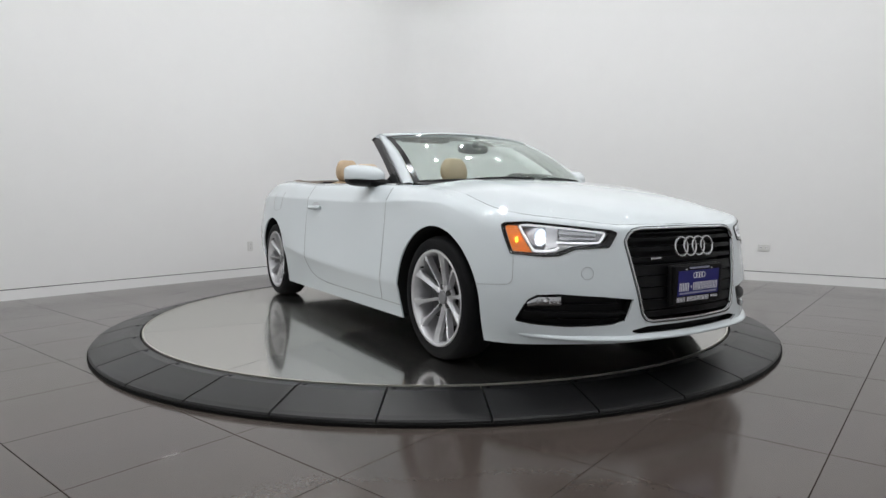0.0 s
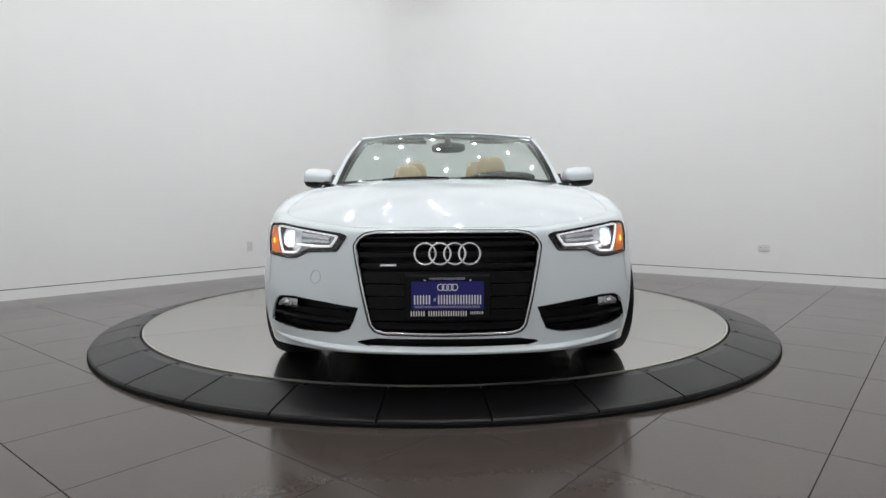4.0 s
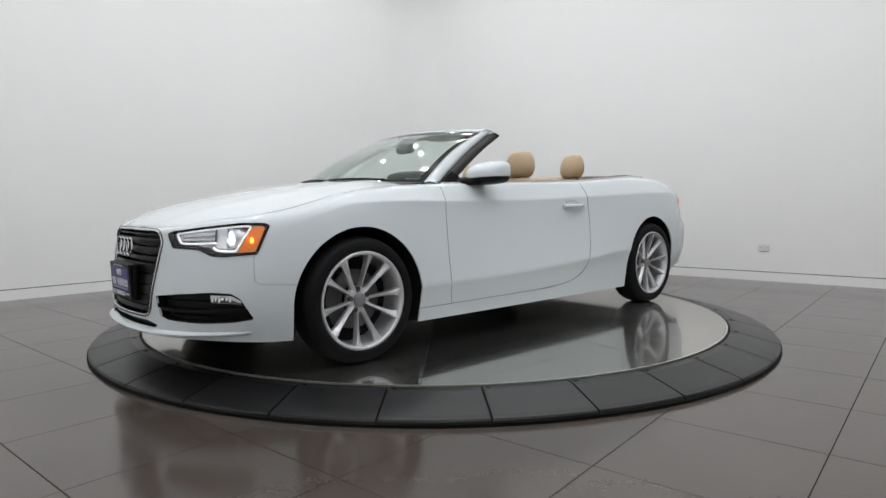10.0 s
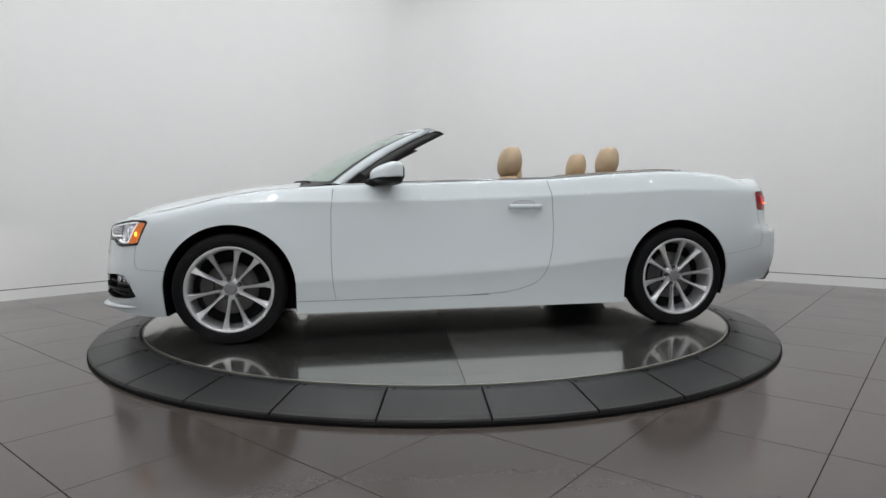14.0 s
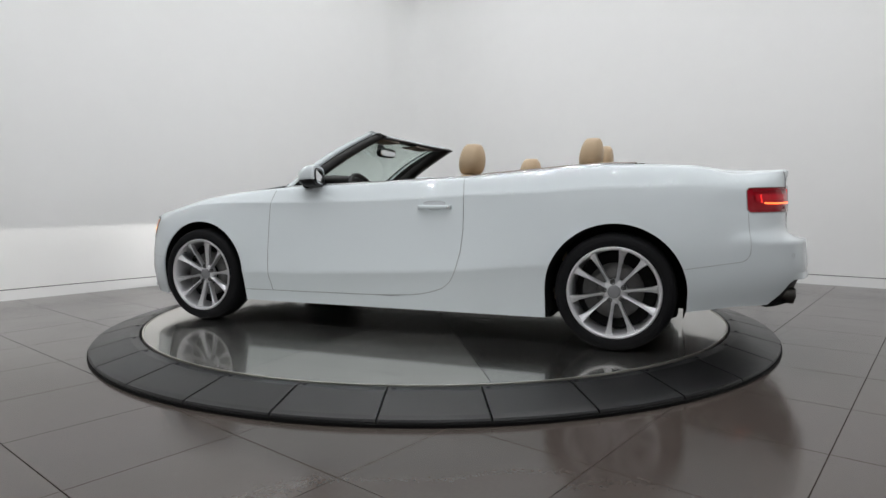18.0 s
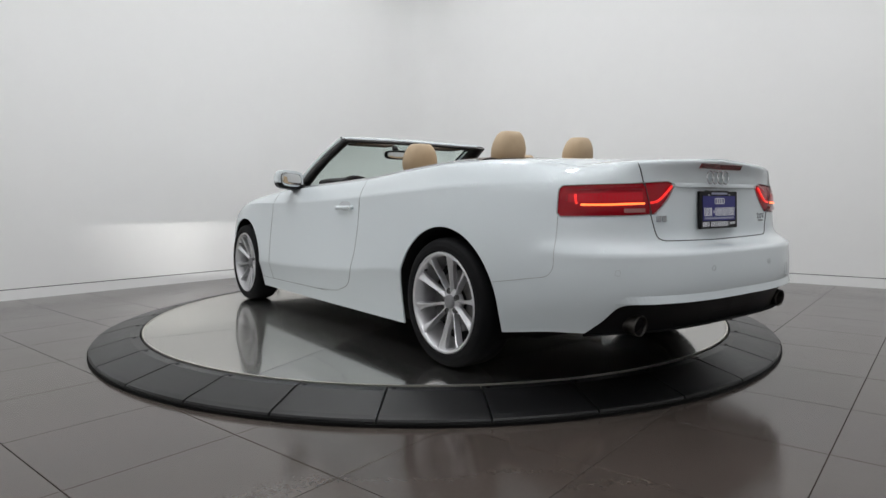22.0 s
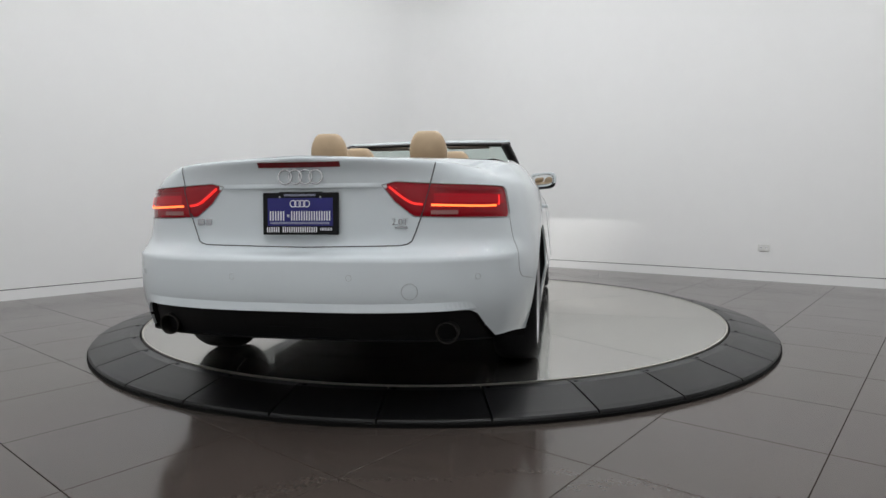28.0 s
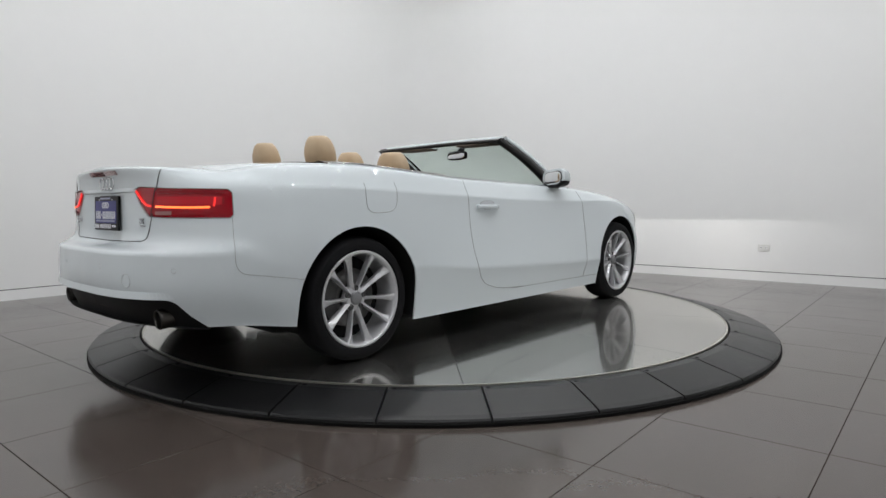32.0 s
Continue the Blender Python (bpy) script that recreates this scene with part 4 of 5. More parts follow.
def build_headlamps(car):
    amber = Region([(0.822, 0.581), (0.893, 0.694), (0.94, 0.697), (0.953, 0.691)], [(0.822, 0.579), (0.908, 0.586), (0.953, 0.688)])

    def one(side):
        lamp = bucket(HEADLAMP, 0.10, M_LAMPDARK, "headlamp", car, side, "clear headlamp with a lit projector and amber corner")
        v, f = frame_strip(HEADLAMP, LAMP_INNER, -0.001, -0.007)
        cpart("gasket", v, f, M_GLOSSBLACK, lamp, "black lamp border", side=side, top=False)
        outline(HEADLAMP, 0.003, M_BLACK, "lamp_gap", lamp, side)
        # dark tray with two grey bars in the inner wing
        tray = Region([(0.50, 0.660), (0.70, 0.680)], [(0.50, 0.628), (0.70, 0.628)])
        v, f = tray.patch(14, 6, -0.030)
        cpart("reflector", v, f, M_CHROMEDARK, lamp, "grey metallic reflector tray", side=side, top=False)
        for z0, z1, w in ((0.650, 0.662, 0.011), (0.634, 0.638, 0.008)):
            v, f = ribbon(path2([(0.53, z0), (0.62, (z0 + z1) / 2 + 0.001), (0.70, z1)], 14), w, 0.012, -0.016)
            cpart("reflector_bar", v, f, M_REFLECTOR, lamp, "grey metallic bar", side=side, top=False, smooth=False)
        guide = path2([(0.712, 0.622), (0.66, 0.619), (0.60, 0.617), (0.53, 0.618), (0.513, 0.624), (0.49, 0.655), (0.502, 0.662), (0.58, 0.672), (0.668, 0.681), (0.78, 0.692), (0.87, 0.696), (0.884, 0.691)], 60)
        v, f = ribbon(guide, 0.0068, 0.012, -0.010)
        cpart("light_guide", v, f, M_GUIDE, lamp, "lit white light guide", side=side, top=False, smooth=False)
        guide = path2([(0.70, 0.600), (0.722, 0.589), (0.76, 0.585), (0.80, 0.585), (0.816, 0.592), (0.85, 0.642), (0.884, 0.691)], 36)
        v, f = ribbon(guide, 0.0068, 0.012, -0.0095)
        cpart("light_guide", v, f, M_GUIDE, lamp, side=side, top=False, smooth=False)
        # bowl between the tray and the projector
        bowl = Region([(0.705, 0.682), (0.76, 0.688)], [(0.705, 0.600), (0.76, 0.592)])
        v, f = bowl.patch(8, 8, -0.040)
        cpart("reflector", v, f, M_REFLECTOR, lamp, side=side, top=False)
        # projector: a closed tube with a slot, and the bright strip behind it that throws the low beam
        rl = 0.037
        c = surf(0.793, 0.642, -0.045)
        v, f = lathe([(0.0, -0.06), (rl - 0.002, -0.06), (rl, 0.016), (rl + 0.006, 0.016), (rl + 0.006, -0.06)], 28, "x")
        cpart("projector", [(p[0] + c[0], p[1] + c[1], p[2] + c[2]) for p in v], f, M_REFLECTOR, lamp, "chrome projector bowl", side=side, top=False)
        strip = [(c[0] - 0.05, c[1] - 0.030, c[2] - 0.001), (c[0] - 0.05, c[1] + 0.030, c[2] - 0.001), (c[0] - 0.05, c[1] + 0.030, c[2] + 0.0002), (c[0] - 0.05, c[1] - 0.030, c[2] + 0.0002)]
        cpart("beam_source", strip, [(0, 1, 2, 3)], M_BEAM, lamp, "bright low beam source", side=side, top=False, smooth=False)

        def half_lens(lo, hi):
            verts, n, m = [], 20, 8
            for i in range(n + 1):
                y = -rl + 2 * rl * i / n
                w = math.sqrt(max(rl ** 2 - y * y, 0))
                for k in range(m + 1):
                    z = min(max(lo + (hi - lo) * k / m, -w), w)
                    verts.append((c[0] + 0.010 + 0.012 * (1 - (y * y + z * z) / rl ** 2), c[1] + y, c[2] + z))
            return verts, [tuple(q) for q in grid_faces(n + 1, m + 1)]
        for lo, hi in ((-0.002, rl), (-rl, -0.025)):
            v, f = half_lens(lo, hi)
            cpart("projector_lens", v, f, M_WHITEGLOW, lamp, "bright white lit lens", side=side, top=False)
        v, f = amber.patch(12, 8, -0.008)
        cpart("turn_signal", v, f, M_AMBER, lamp, "amber corner marker", side=side, top=False)
        b = surf(0.893, 0.634, -0.003)
        v, f = lathe([(0.0, 0.004), (0.006, 0.002), (0.009, -0.004)], 12, "y")
        v = [(p[0] + b[0], p[1] + b[1], p[2] * 1.5 + b[2]) for p in v]
        cpart("marker_bulb", v, f, M_AMBERGLOW, lamp, "lit amber bulb", side=side, top=False)
        v, f = HEADLAMP.patch(40, 12, 0.001)
        lens = cpart("lens", v, f, M_LENS, lamp, "clear lens", side=side, top=False)
        lens.visible_shadow = False
    both_sides(one)


def build_taillamps(car):
    def one(side):
        v, f = TAILLAMP.patch(44, 12, -0.006, 0.003, dome=0.014)
        lamp = cpart("tail_lamp", v, f, M_RED, car, "red tail lamp with a glowing strip", side=side)
        outline(TAILLAMP, 0.002, M_SEAMLIGHT, "gasket", lamp, side)
        bar = path2([(s_x(-2.14), 0.786), (s_x(-2.15), 0.785), (s_tail(0.74), 0.784), (s_tail(0.60), 0.787), (s_tail(0.55), 0.788)], 40)
        v, f = ribbon(bar, 0.008, 0.006, 0.0100)
        cpart("light_bar", v, f, M_REDGLOW, lamp, "glowing red light bar", side=side, top=False, smooth=False)
        bar = path2([(s_x(-2.118), 0.828), (s_x(-2.120), 0.805), (s_x(-2.124), 0.788)], 10)
        v, f = ribbon(bar, 0.009, 0.006, 0.0098)
        cpart("light_bar", v, f, M_REDGLOW2, lamp, side=side, top=False, smooth=False)
        bar = path2([(s_tail(0.515), 0.790), (s_tail(0.47), 0.797), (s_tail(0.42), 0.826), (s_tail(0.375), 0.858)], 20)
        v, f = ribbon(bar, 0.009, 0.006, 0.0095)
        cpart("light_bar", v, f, M_REDGLOW2, lamp, side=side, top=False, smooth=False)
        glow = Region([(s_x(-2.09), 0.828), (s_tail(0.56), 0.832)], [(s_x(-2.09), 0.795), (s_tail(0.56), 0.797)])
        v, f = glow.patch(20, 5, 0.0085)
        cpart("inner_lens", v, f, M_REDDIM, lamp, "softly lit red lens", side=side, top=False)
        rev = Region([(s_tail(0.66), 0.768), (s_tail(0.548), 0.768)], [(s_tail(0.66), 0.752), (s_tail(0.548), 0.752)])
        v, f = rev.patch(8, 3, 0.0095)
        cpart("reversing_light", v, f, M_REVERSE, lamp, "pale reversing light", side=side, top=False)
        zz = np.linspace(0.742, 0.872, 10)
        pts = surf(np.array([s_tail(float(trunk_side(q))) for q in zz]), zz, 0.0085)
        v, f = tube(pts, 0.0017, 5)
        cpart("lamp_split", v, f, M_SEAM, lamp, side=side, top=False)
        for q in (0.802, 0.811, 0.820, 0.845, 0.857):
            v, f = ribbon([(s, q) for s in np.linspace(s_x(-2.08), s_tail(0.56), 20)], 0.0015, 0.004, 0.0085)
            cpart("lens_rib", v, f, M_REDDARK, lamp, side=side, top=False, smooth=False)
    both_sides(one)
    v, f = ribbon([(q, 0.947) for q in np.linspace(s_tail(0.172), S_END, 12)], 0.020, 0.012, 0.0035)
    v = np.asarray(v)
    cpart("brake_light", np.concatenate([v, v * (1, -1, 1)]), f + [tuple(len(v) + k for k in reversed(q)) for q in f], M_BRAKE, car, "dark red high brake light", smooth=False)


def four_rings(r, step, tube_r, x, z, axis_sign, tilt=0.0):
    verts, faces = [], []
    for k in range(4):
        y0 = (k - 1.5) * step
        n, m, base = 40, 8, len(verts)
        for i in range(n):
            a = 2 * math.pi * i / n
            for j in range(m):
                b = 2 * math.pi * j / m
                rr = r + tube_r * math.cos(b)
                h = tube_r * 0.8 * math.sin(b)
                verts.append((x + axis_sign * (h + 0.0006 * (k % 2)) + tilt * rr * math.sin(a), y0 + rr * math.cos(a), z + rr * math.sin(a)))
        faces += [tuple(base + q for q in f) for f in [(i * m + j, ((i + 1) % n) * m + j, ((i + 1) % n) * m + (j + 1) % m, i * m + (j + 1) % m) for i in range(n) for j in range(m)]]
    return verts, faces


def bars(widths, gap, high, x, y0, z0, sign, thick=0.001):
    """A row of upright bars in place of writing, from y0 along -sign * y."""
    verts, faces, y = [], [], y0
    for w in widths:
        a, b = y, y + sign * w
        for px in (x, x + sign * thick):
            verts += [(px, a, z0), (px, b, z0), (px, b, z0 + high), (px, a, z0 + high)]
        k = len(verts) - 8
        faces += [(k + 4, k + 5, k + 6, k + 7), (k, k + 1, k + 5, k + 4), (k + 1, k + 2, k + 6, k + 5), (k + 2, k + 3, k + 7, k + 6), (k + 3, k, k + 4, k + 7)]
        y = b + sign * gap
    return verts, faces


def build_plate(car, x, z_mid, sign, lean, wide=0.325, high=0.168, label=""):
    """A dealer plate in a black frame: blue panel with rows of plain bars."""
    frame_ob = part("licence_plate", box_bm(-0.006, 0.006, -wide / 2, wide / 2, -high / 2, high / 2, 0.004), M_BLACK, car, label)
    frame_ob.matrix_basis = pose(x, CAR_Y, z_mid, 0, lean, 0)
    face = 0.0065 * sign
    part("plate_panel", box_bm(min(face, face + sign * 0.001), max(face, face + sign * 0.001), -wide * 0.43, wide * 0.43, -high * 0.29, high * 0.37, 0.0), M_PLATEBLUE, frame_ob, "deep blue panel")
    top = face + sign * 0.0015

    def row(count, total, h, z, name, mat=M_WHITEPRINT, start=None):
        """Plain upright bars, a pair for each letter."""
        w = total / count
        v, f = bars([w * 0.24] * (2 * count), w * 0.26, h, top, -sign * total / 2 if start is None else start, z, sign)
        mesh_ob(name, v, f, mat, frame_ob, smooth=False)
    row(3, wide * 0.21, 0.037, -high * 0.165, "printed_text", start=-sign * wide * 0.40)
    row(1, wide * 0.03, 0.012, -high * 0.09, "printed_text", start=-sign * wide * 0.165)
    row(8, wide * 0.53, 0.037, -high * 0.165, "printed_text", start=-sign * wide * 0.115)
    row(26, wide * 0.78, 0.009, -high * 0.25, "printed_text", M_PALEPRINT)
    row(3, wide * 0.18, 0.021, -high * 0.445, "printed_text", start=-sign * wide * 0.44)
    row(8, wide * 0.47, 0.021, -high * 0.445, "printed_text", start=-sign * wide * 0.23)
    row(4, wide * 0.16, 0.011, -high * 0.40, "printed_text", start=sign * wide * 0.27)
    row(18, wide * 0.42, 0.009, high * 0.41, "printed_text", M_PALEPRINT)
    v, f = four_rings(0.0125, 0.0185, 0.0018, top, high * 0.235, sign)
    mesh_ob("printed_rings", v, f, M_WHITEPRINT, frame_ob)
    for dy in (-0.27, 0.27):
        v, f = lathe([(0.0, 0.003), (0.004, 0.002), (0.005, 0.0)], 10, "x")
        mesh_ob("screw", [(sign * p[0], p[1], p[2]) for p in v], f, M_CHROME, frame_ob, loc=(face, dy * wide, high * 0.39))
    return frame_ob


def build_front(car):
    gr = bucket(GRILLE, 0.075, M_BLACK, "radiator_grille", car, 1, "black radiator grille in a chrome frame")
    bucket(GRILLE, 0.075, M_BLACK, "grille_recess", gr, -1).location = (0, 0, 0)

    def rim(side):
        e = GRILLE.edge(120)
        e = e[(e[:, 0] > 0.001)]
        order = np.concatenate([[[0.0, GRILLE.top(0.0)]], e, [[0.0, GRILLE.bottom(0.0)]]])
        v, f = tube(surf(order[:, 0], order[:, 1], 0.001), 0.0045, 6)
        cpart("chrome_frame", v, f, M_CHROME, gr, "thin chrome frame", side=side, top=False)
        t = np.gradient(order, axis=0)
        t /= np.linalg.norm(t, axis=1)[:, None] + 1e-9
        out = order + np.stack([-t[:, 1], t[:, 0]], -1) * 0.0085
        out[[0, -1], 0] = 0.0
        v, f = tube(surf(np.maximum(out[:, 0], 0.0), out[:, 1], 0.0005), 0.0026, 5)
        cpart("frame_gap", v, f, M_BLACK, gr, side=side, top=False)
    both_sides(rim)
    for k, (z, h, d) in enumerate(((0.655, 0.006, 0.03), (0.628, 0.016, 0.04), (0.586, 0.018, 0.04), (0.542, 0.018, 0.04), (0.494, 0.046, 0.03), (0.443, 0.046, 0.03), (0.392, 0.046, 0.03), (0.342, 0.044, 0.03), (0.300, 0.026, 0.03))):
        lim = float(np.interp(z, [0.30, 0.61, 0.65, 0.67], [0.312, 0.378, 0.366, 0.34]))
        v, f = ribbon([(s, z) for s in np.linspace(0, lim, 18)], h, d, -0.012)
        v2 = np.concatenate([v, v * (1, -1, 1)])
        cpart("grille_slat", v2, f + [tuple(len(v) + i for i in reversed(q)) for q in f], M_SLAT, gr, smooth=False, top=False)
    part("plate_holder", box_bm(2.165, 2.190, -0.172, 0.172, 0.328, 0.512, 0.008), M_BLACK, gr, "black plate holder")
    v, f = four_rings(0.0425, 0.0592, 0.0052, 2.176, 0.592, 1, -0.10)
    mesh_ob("badge", v, f, M_CHROME, gr, "four chrome rings")
    part("model_badge", box_bm(2.158, 2.163, -0.272, -0.205, 0.541, 0.551, 0.002), M_CHROME, gr, "small chrome bar")
    build_plate(car, 2.197, 0.422, 1, 3.0, 0.335, 0.172, "blue dealer plate in a black frame on the grille")

    def fog(side):
        b = bucket(FOG, 0.05, M_BLACK, "side_intake", car, side, "black side intake with a fog lamp")
        v, f = ribbon(path2([(s_nose(0.398), 0.316), (s_nose(0.45), 0.312), (s_nose(0.60), 0.314), (s_nose(0.775), 0.322)], 24), 0.010, 0.04, -0.002)
        cpart("intake_blade", v, f, M_BLACK, b, side=side, top=False, smooth=False)
        for z in (0.352, 0.288):
            v, f = ribbon([(s, z) for s in np.linspace(s_nose(0.425), s_nose(0.70), 14)], 0.005, 0.02, -0.022)
            cpart("intake_slat", v, f, M_SLAT, b, side=side, top=False, smooth=False)
        c = Region([(s_nose(0.655), 0.388), (s_nose(0.735), 0.386), (s_nose(0.765), 0.362)], [(s_nose(0.655), 0.352), (s_nose(0.735), 0.350), (s_nose(0.765), 0.345)])
        v, f = c.patch(10, 5, -0.012, dome=0.004)
        lampo = cpart("fog_lamp", v, f, M_CHROMEDARK, b, "clear fog lamp", side=side, top=False)
        rnd = random.Random(3)
        for k in range(6):
            s0, z0 = s_nose(0.665) + 0.017 * k, 0.358 + rnd.uniform(0, 0.010)
            v, f = ribbon([(s0, z0), (s0 + 0.004, z0 + rnd.uniform(0.008, 0.018))], rnd.uniform(0.005, 0.010), 0.008, -0.004)
            cpart("facet", v, f, M_CHROME, b, side=side, top=False, smooth=False)
        cen = surf(s_nose(0.70), 0.369, -0.006)
        v, f = lathe([(0.0, 0.006), (0.012, 0.004), (0.016, -0.004)], 18, "x")
        cpart("fog_bulb", [(p[0] + cen[0], p[1] + cen[1], p[2] + cen[2]) for p in v], f, M_CHROME, b, side=side, top=False)
    both_sides(fog)
    bucket(INTAKE, 0.05, M_BLACK, "lower_intake", car, 1, "black slot above the front lip")
    bucket(INTAKE, 0.05, M_BLACK, "lower_intake", car, -1, "black slot above the front lip")
    # the lip: a thin blade along the lower edge
    s = np.linspace(0, s_nose(0.79), 40)
    rows = []
    for q in s:
        t = q / s[-1]
        out = 0.026 * (1 - t ** 4) + 0.001
        zt = 0.203 + 0.006 * t + 0.012 * t ** 4
        rows.append([surf(q, zt + 0.012, -0.01), surf(q, zt + 0.002, out * 0.7), surf(q, zt - 0.004, out), surf(q, zt - 0.012, out - 0.002), surf(q, max(zt - 0.022, 0.17), -0.03)])
    rows = np.array(rows)
    v = rows.reshape(-1, 3)
    f = grid_faces(len(s), 5)
    cpart("front_lip", np.concatenate([v, v * (1, -1, 1)]), f + [tuple(len(v) + k for k in reversed(q)) for q in f], M_PAINT, car, "white front lip")
    # small details on the bumper
    for sd in (-1,):
        ring = []
        for k in range(24):
            a = 2 * math.pi * k / 24
            ring.append(surf(s_nose(0.56) + 0.027 * math.cos(a), 0.49 + 0.027 * math.sin(a), 0.0008) * (1, sd, 1))
        v, f = tube(ring, 0.0012, 4, True)
        mesh_ob("tow_cover", v, f, M_FINE, car, loc=(0, CAR_Y, 0))


def build_rear(car):
    def half(side):
        b = bucket(DIFFUSER, 0.03, M_APRON, "rear_diffuser", car, side, "black rear diffuser")
    both_sides(half)
    # lower apron, rounded under
    n = 41
    rows = []
    for k in range(n):
        y = 0.66 * (2 * k / (n - 1) - 1)
        e = abs(y) / 0.66
        x0 = -2.375 + 0.13 * e ** 3
        rows.append([(x0 + 0.035, y, 0.394), (x0 + 0.038, y, 0.36), (x0 + 0.05, y, 0.318), (x0 + 0.10, y, 0.287), (x0 + 0.36, y, 0.284)])
    cpart("rear_apron", np.array(rows).reshape(-1, 3), [tuple(reversed(q)) for q in grid_faces(n, 5)], M_APRON, car, "matt black rear apron")
    # white chamfer above the diffuser
    line = path2([(5.088, 0.398), (5.125, 0.412), (5.20, 0.412), (5.4, 0.409), (5.6, 0.407), (S_END, 0.407)], 40)
    lo, hi = np.array([0.0, -0.0155]), np.array([0.0, 0.0155])
    taper = np.clip((line[:, 0] - 5.088) / 0.04, 0.1, 1)[:, None]
    p, q = line + hi * taper, line + lo * taper
    way = plan_at(q[:, 0])[1] * (0.013 * np.clip((line[:, 0] - 5.088) / 0.14, 0.0, 1))[:, None]
    push = np.concatenate([way, np.zeros((40, 1))], 1)
    rows = np.stack([surf(p[:, 0], p[:, 1], 0.0005), surf(q[:, 0], q[:, 1]) + push, surf(q[:, 0], q[:, 1] - 0.002) + push * 0.85, surf(q[:, 0], q[:, 1] - 0.002, -0.02)], 1)
    v, f = rows.reshape(-1, 3), grid_faces(40, 4)
    cpart("bumper_crease", np.concatenate([v, v * (1, -1, 1)]), f + [tuple(len(v) + k for k in reversed(q)) for q in f], M_PAINT, car, "white crease above the diffuser", smooth=False)
    for side in (1, -1):
        prof = [(0.028, 0.16), (0.038, 0.14), (0.038, -0.018), (0.041, -0.026), (0.0435, -0.018), (0.0435, 0.16)]
        v, f = lathe(prof, 28, "x")
        pipe = mesh_ob("exhaust_pipe", v, f, M_PIPE, car, "dark steel exhaust tip")
        pipe.matrix_basis = pose(-2.256, CAR_Y + side * 0.583, 0.305, 0, -6, 0)
        v, f = lathe([(0.0, 0.13), (0.038, 0.13)], 20, "x")
        mesh_ob("pipe_inside", v, f, M_UNDER, pipe)
    v, f = blob(-2.0, 0.0, 0.32, 0.20, 0.50, 0.055, 3.0)
    cpart("muffler", v, f, M_UNDER, car, "dark exhaust muffler")
    for y in (0.70, 0.235, -0.235, -0.70):
        ring = []
        for k in range(18):
            a = 2 * math.pi * k / 18
            q = surf(s_tail(abs(y)) + 0.011 * math.cos(a), 0.520 + 0.011 * math.sin(a), 0.0008)
            ring.append(q * (1, 1 if y > 0 else -1, 1))
        v, f = tube(ring, 0.0009, 4, True)
        mesh_ob("parking_sensor", v, f, M_FINE, car, loc=(0, CAR_Y, 0))
    ring = [surf(s_tail(0.46) + 0.03 * math.cos(a), 0.470 + 0.03 * math.sin(a), 0.0008) * (1, -1, 1) for a in np.linspace(0, 2 * math.pi, 26)[:-1]]
    v, f = tube(ring, 0.0012, 4, True)
    mesh_ob("tow_cover", v, f, M_FINE, car, loc=(0, CAR_Y, 0))
    v, f = four_rings(0.0275, 0.0425, 0.0036, -2.258, 0.901, -1, 0.0)
    cpart("badge", v, f, M_CHROME, car, "four chrome rings")
    build_plate(car, -2.262, 0.757, -1, 2.0, 0.315, 0.165, "blue dealer plate in a black frame on the trunk lid")
    line = np.stack([np.linspace(s_tail(0.365), S_END, 40), np.full(40, 0.860)], -1)
    fade = np.clip((line[:, 0] - line[0, 0]) / 0.10, 0.05, 1)
    rows = np.stack([surf(line[:, 0], line[:, 1] + 0.014), np.array([surf(s, z, 0.010 * k) for (s, z), k in zip(line, fade)]),
                     np.array([surf(s, z - 0.004, 0.009 * k) for (s, z), k in zip(line, fade)]), surf(line[:, 0], line[:, 1] - 0.010, -0.004)], 1)
    v, f = rows.reshape(-1, 3), grid_faces(40, 4)
    cpart("trunk_crease", np.concatenate([v, v * (1, -1, 1)]), f + [tuple(len(v) + k for k in reversed(q)) for q in f], M_PAINT, car, "white crease over the plate recess")
    part("trunk_release", box_bm(-2.262, -2.24, -0.09, 0.09, 0.834, 0.843, 0.003), M_BLACK, car, "black trunk release", loc=(0, CAR_Y, 0))
    for y, w, z, h in ((0.437, 0.030, 0.712, 0.024), (0.400, 0.026, 0.712, 0.024), (-0.405, 0.050, 0.699, 0.007)):
        x = float(surf(s_tail(abs(y)), z + h / 2)[0])
        part("model_badge", box_bm(x - 0.003, x + 0.002, y - w / 2, y + w / 2, z, z + h, 0.001, 1), M_CHROMEDARK, car, "small chrome bar", loc=(0, CAR_Y, 0))
    curve = bpy.data.curves.new("lettering", "FONT")
    curve.body, curve.size, curve.extrude, curve.align_x = "2.0T", 0.036, 0.0015, "CENTER"
    holder = bpy.data.objects.new("lettering", curve)
    me = bpy.data.meshes.new_from_object(holder)
    bpy.data.objects.remove(holder)
    me.materials.clear()
    me.materials.append(M_CHROMEDARK)
    sign = new("engine_badge", me)
    sign.parent = car
    sign["label"] = "chrome engine lettering"
    a, b = surf(s_tail(0.345), 0.725), surf(s_tail(0.455), 0.725)
    turn = math.degrees(math.atan2(-(b[0] - a[0]), 0.11))
    sign.matrix_basis = pose(float(surf(s_tail(0.40), 0.725)[0]) - 0.002, CAR_Y - 0.40, 0.712, 0, 0, -90 + turn) @ pose(0, 0, 0, 90, 0, 0)


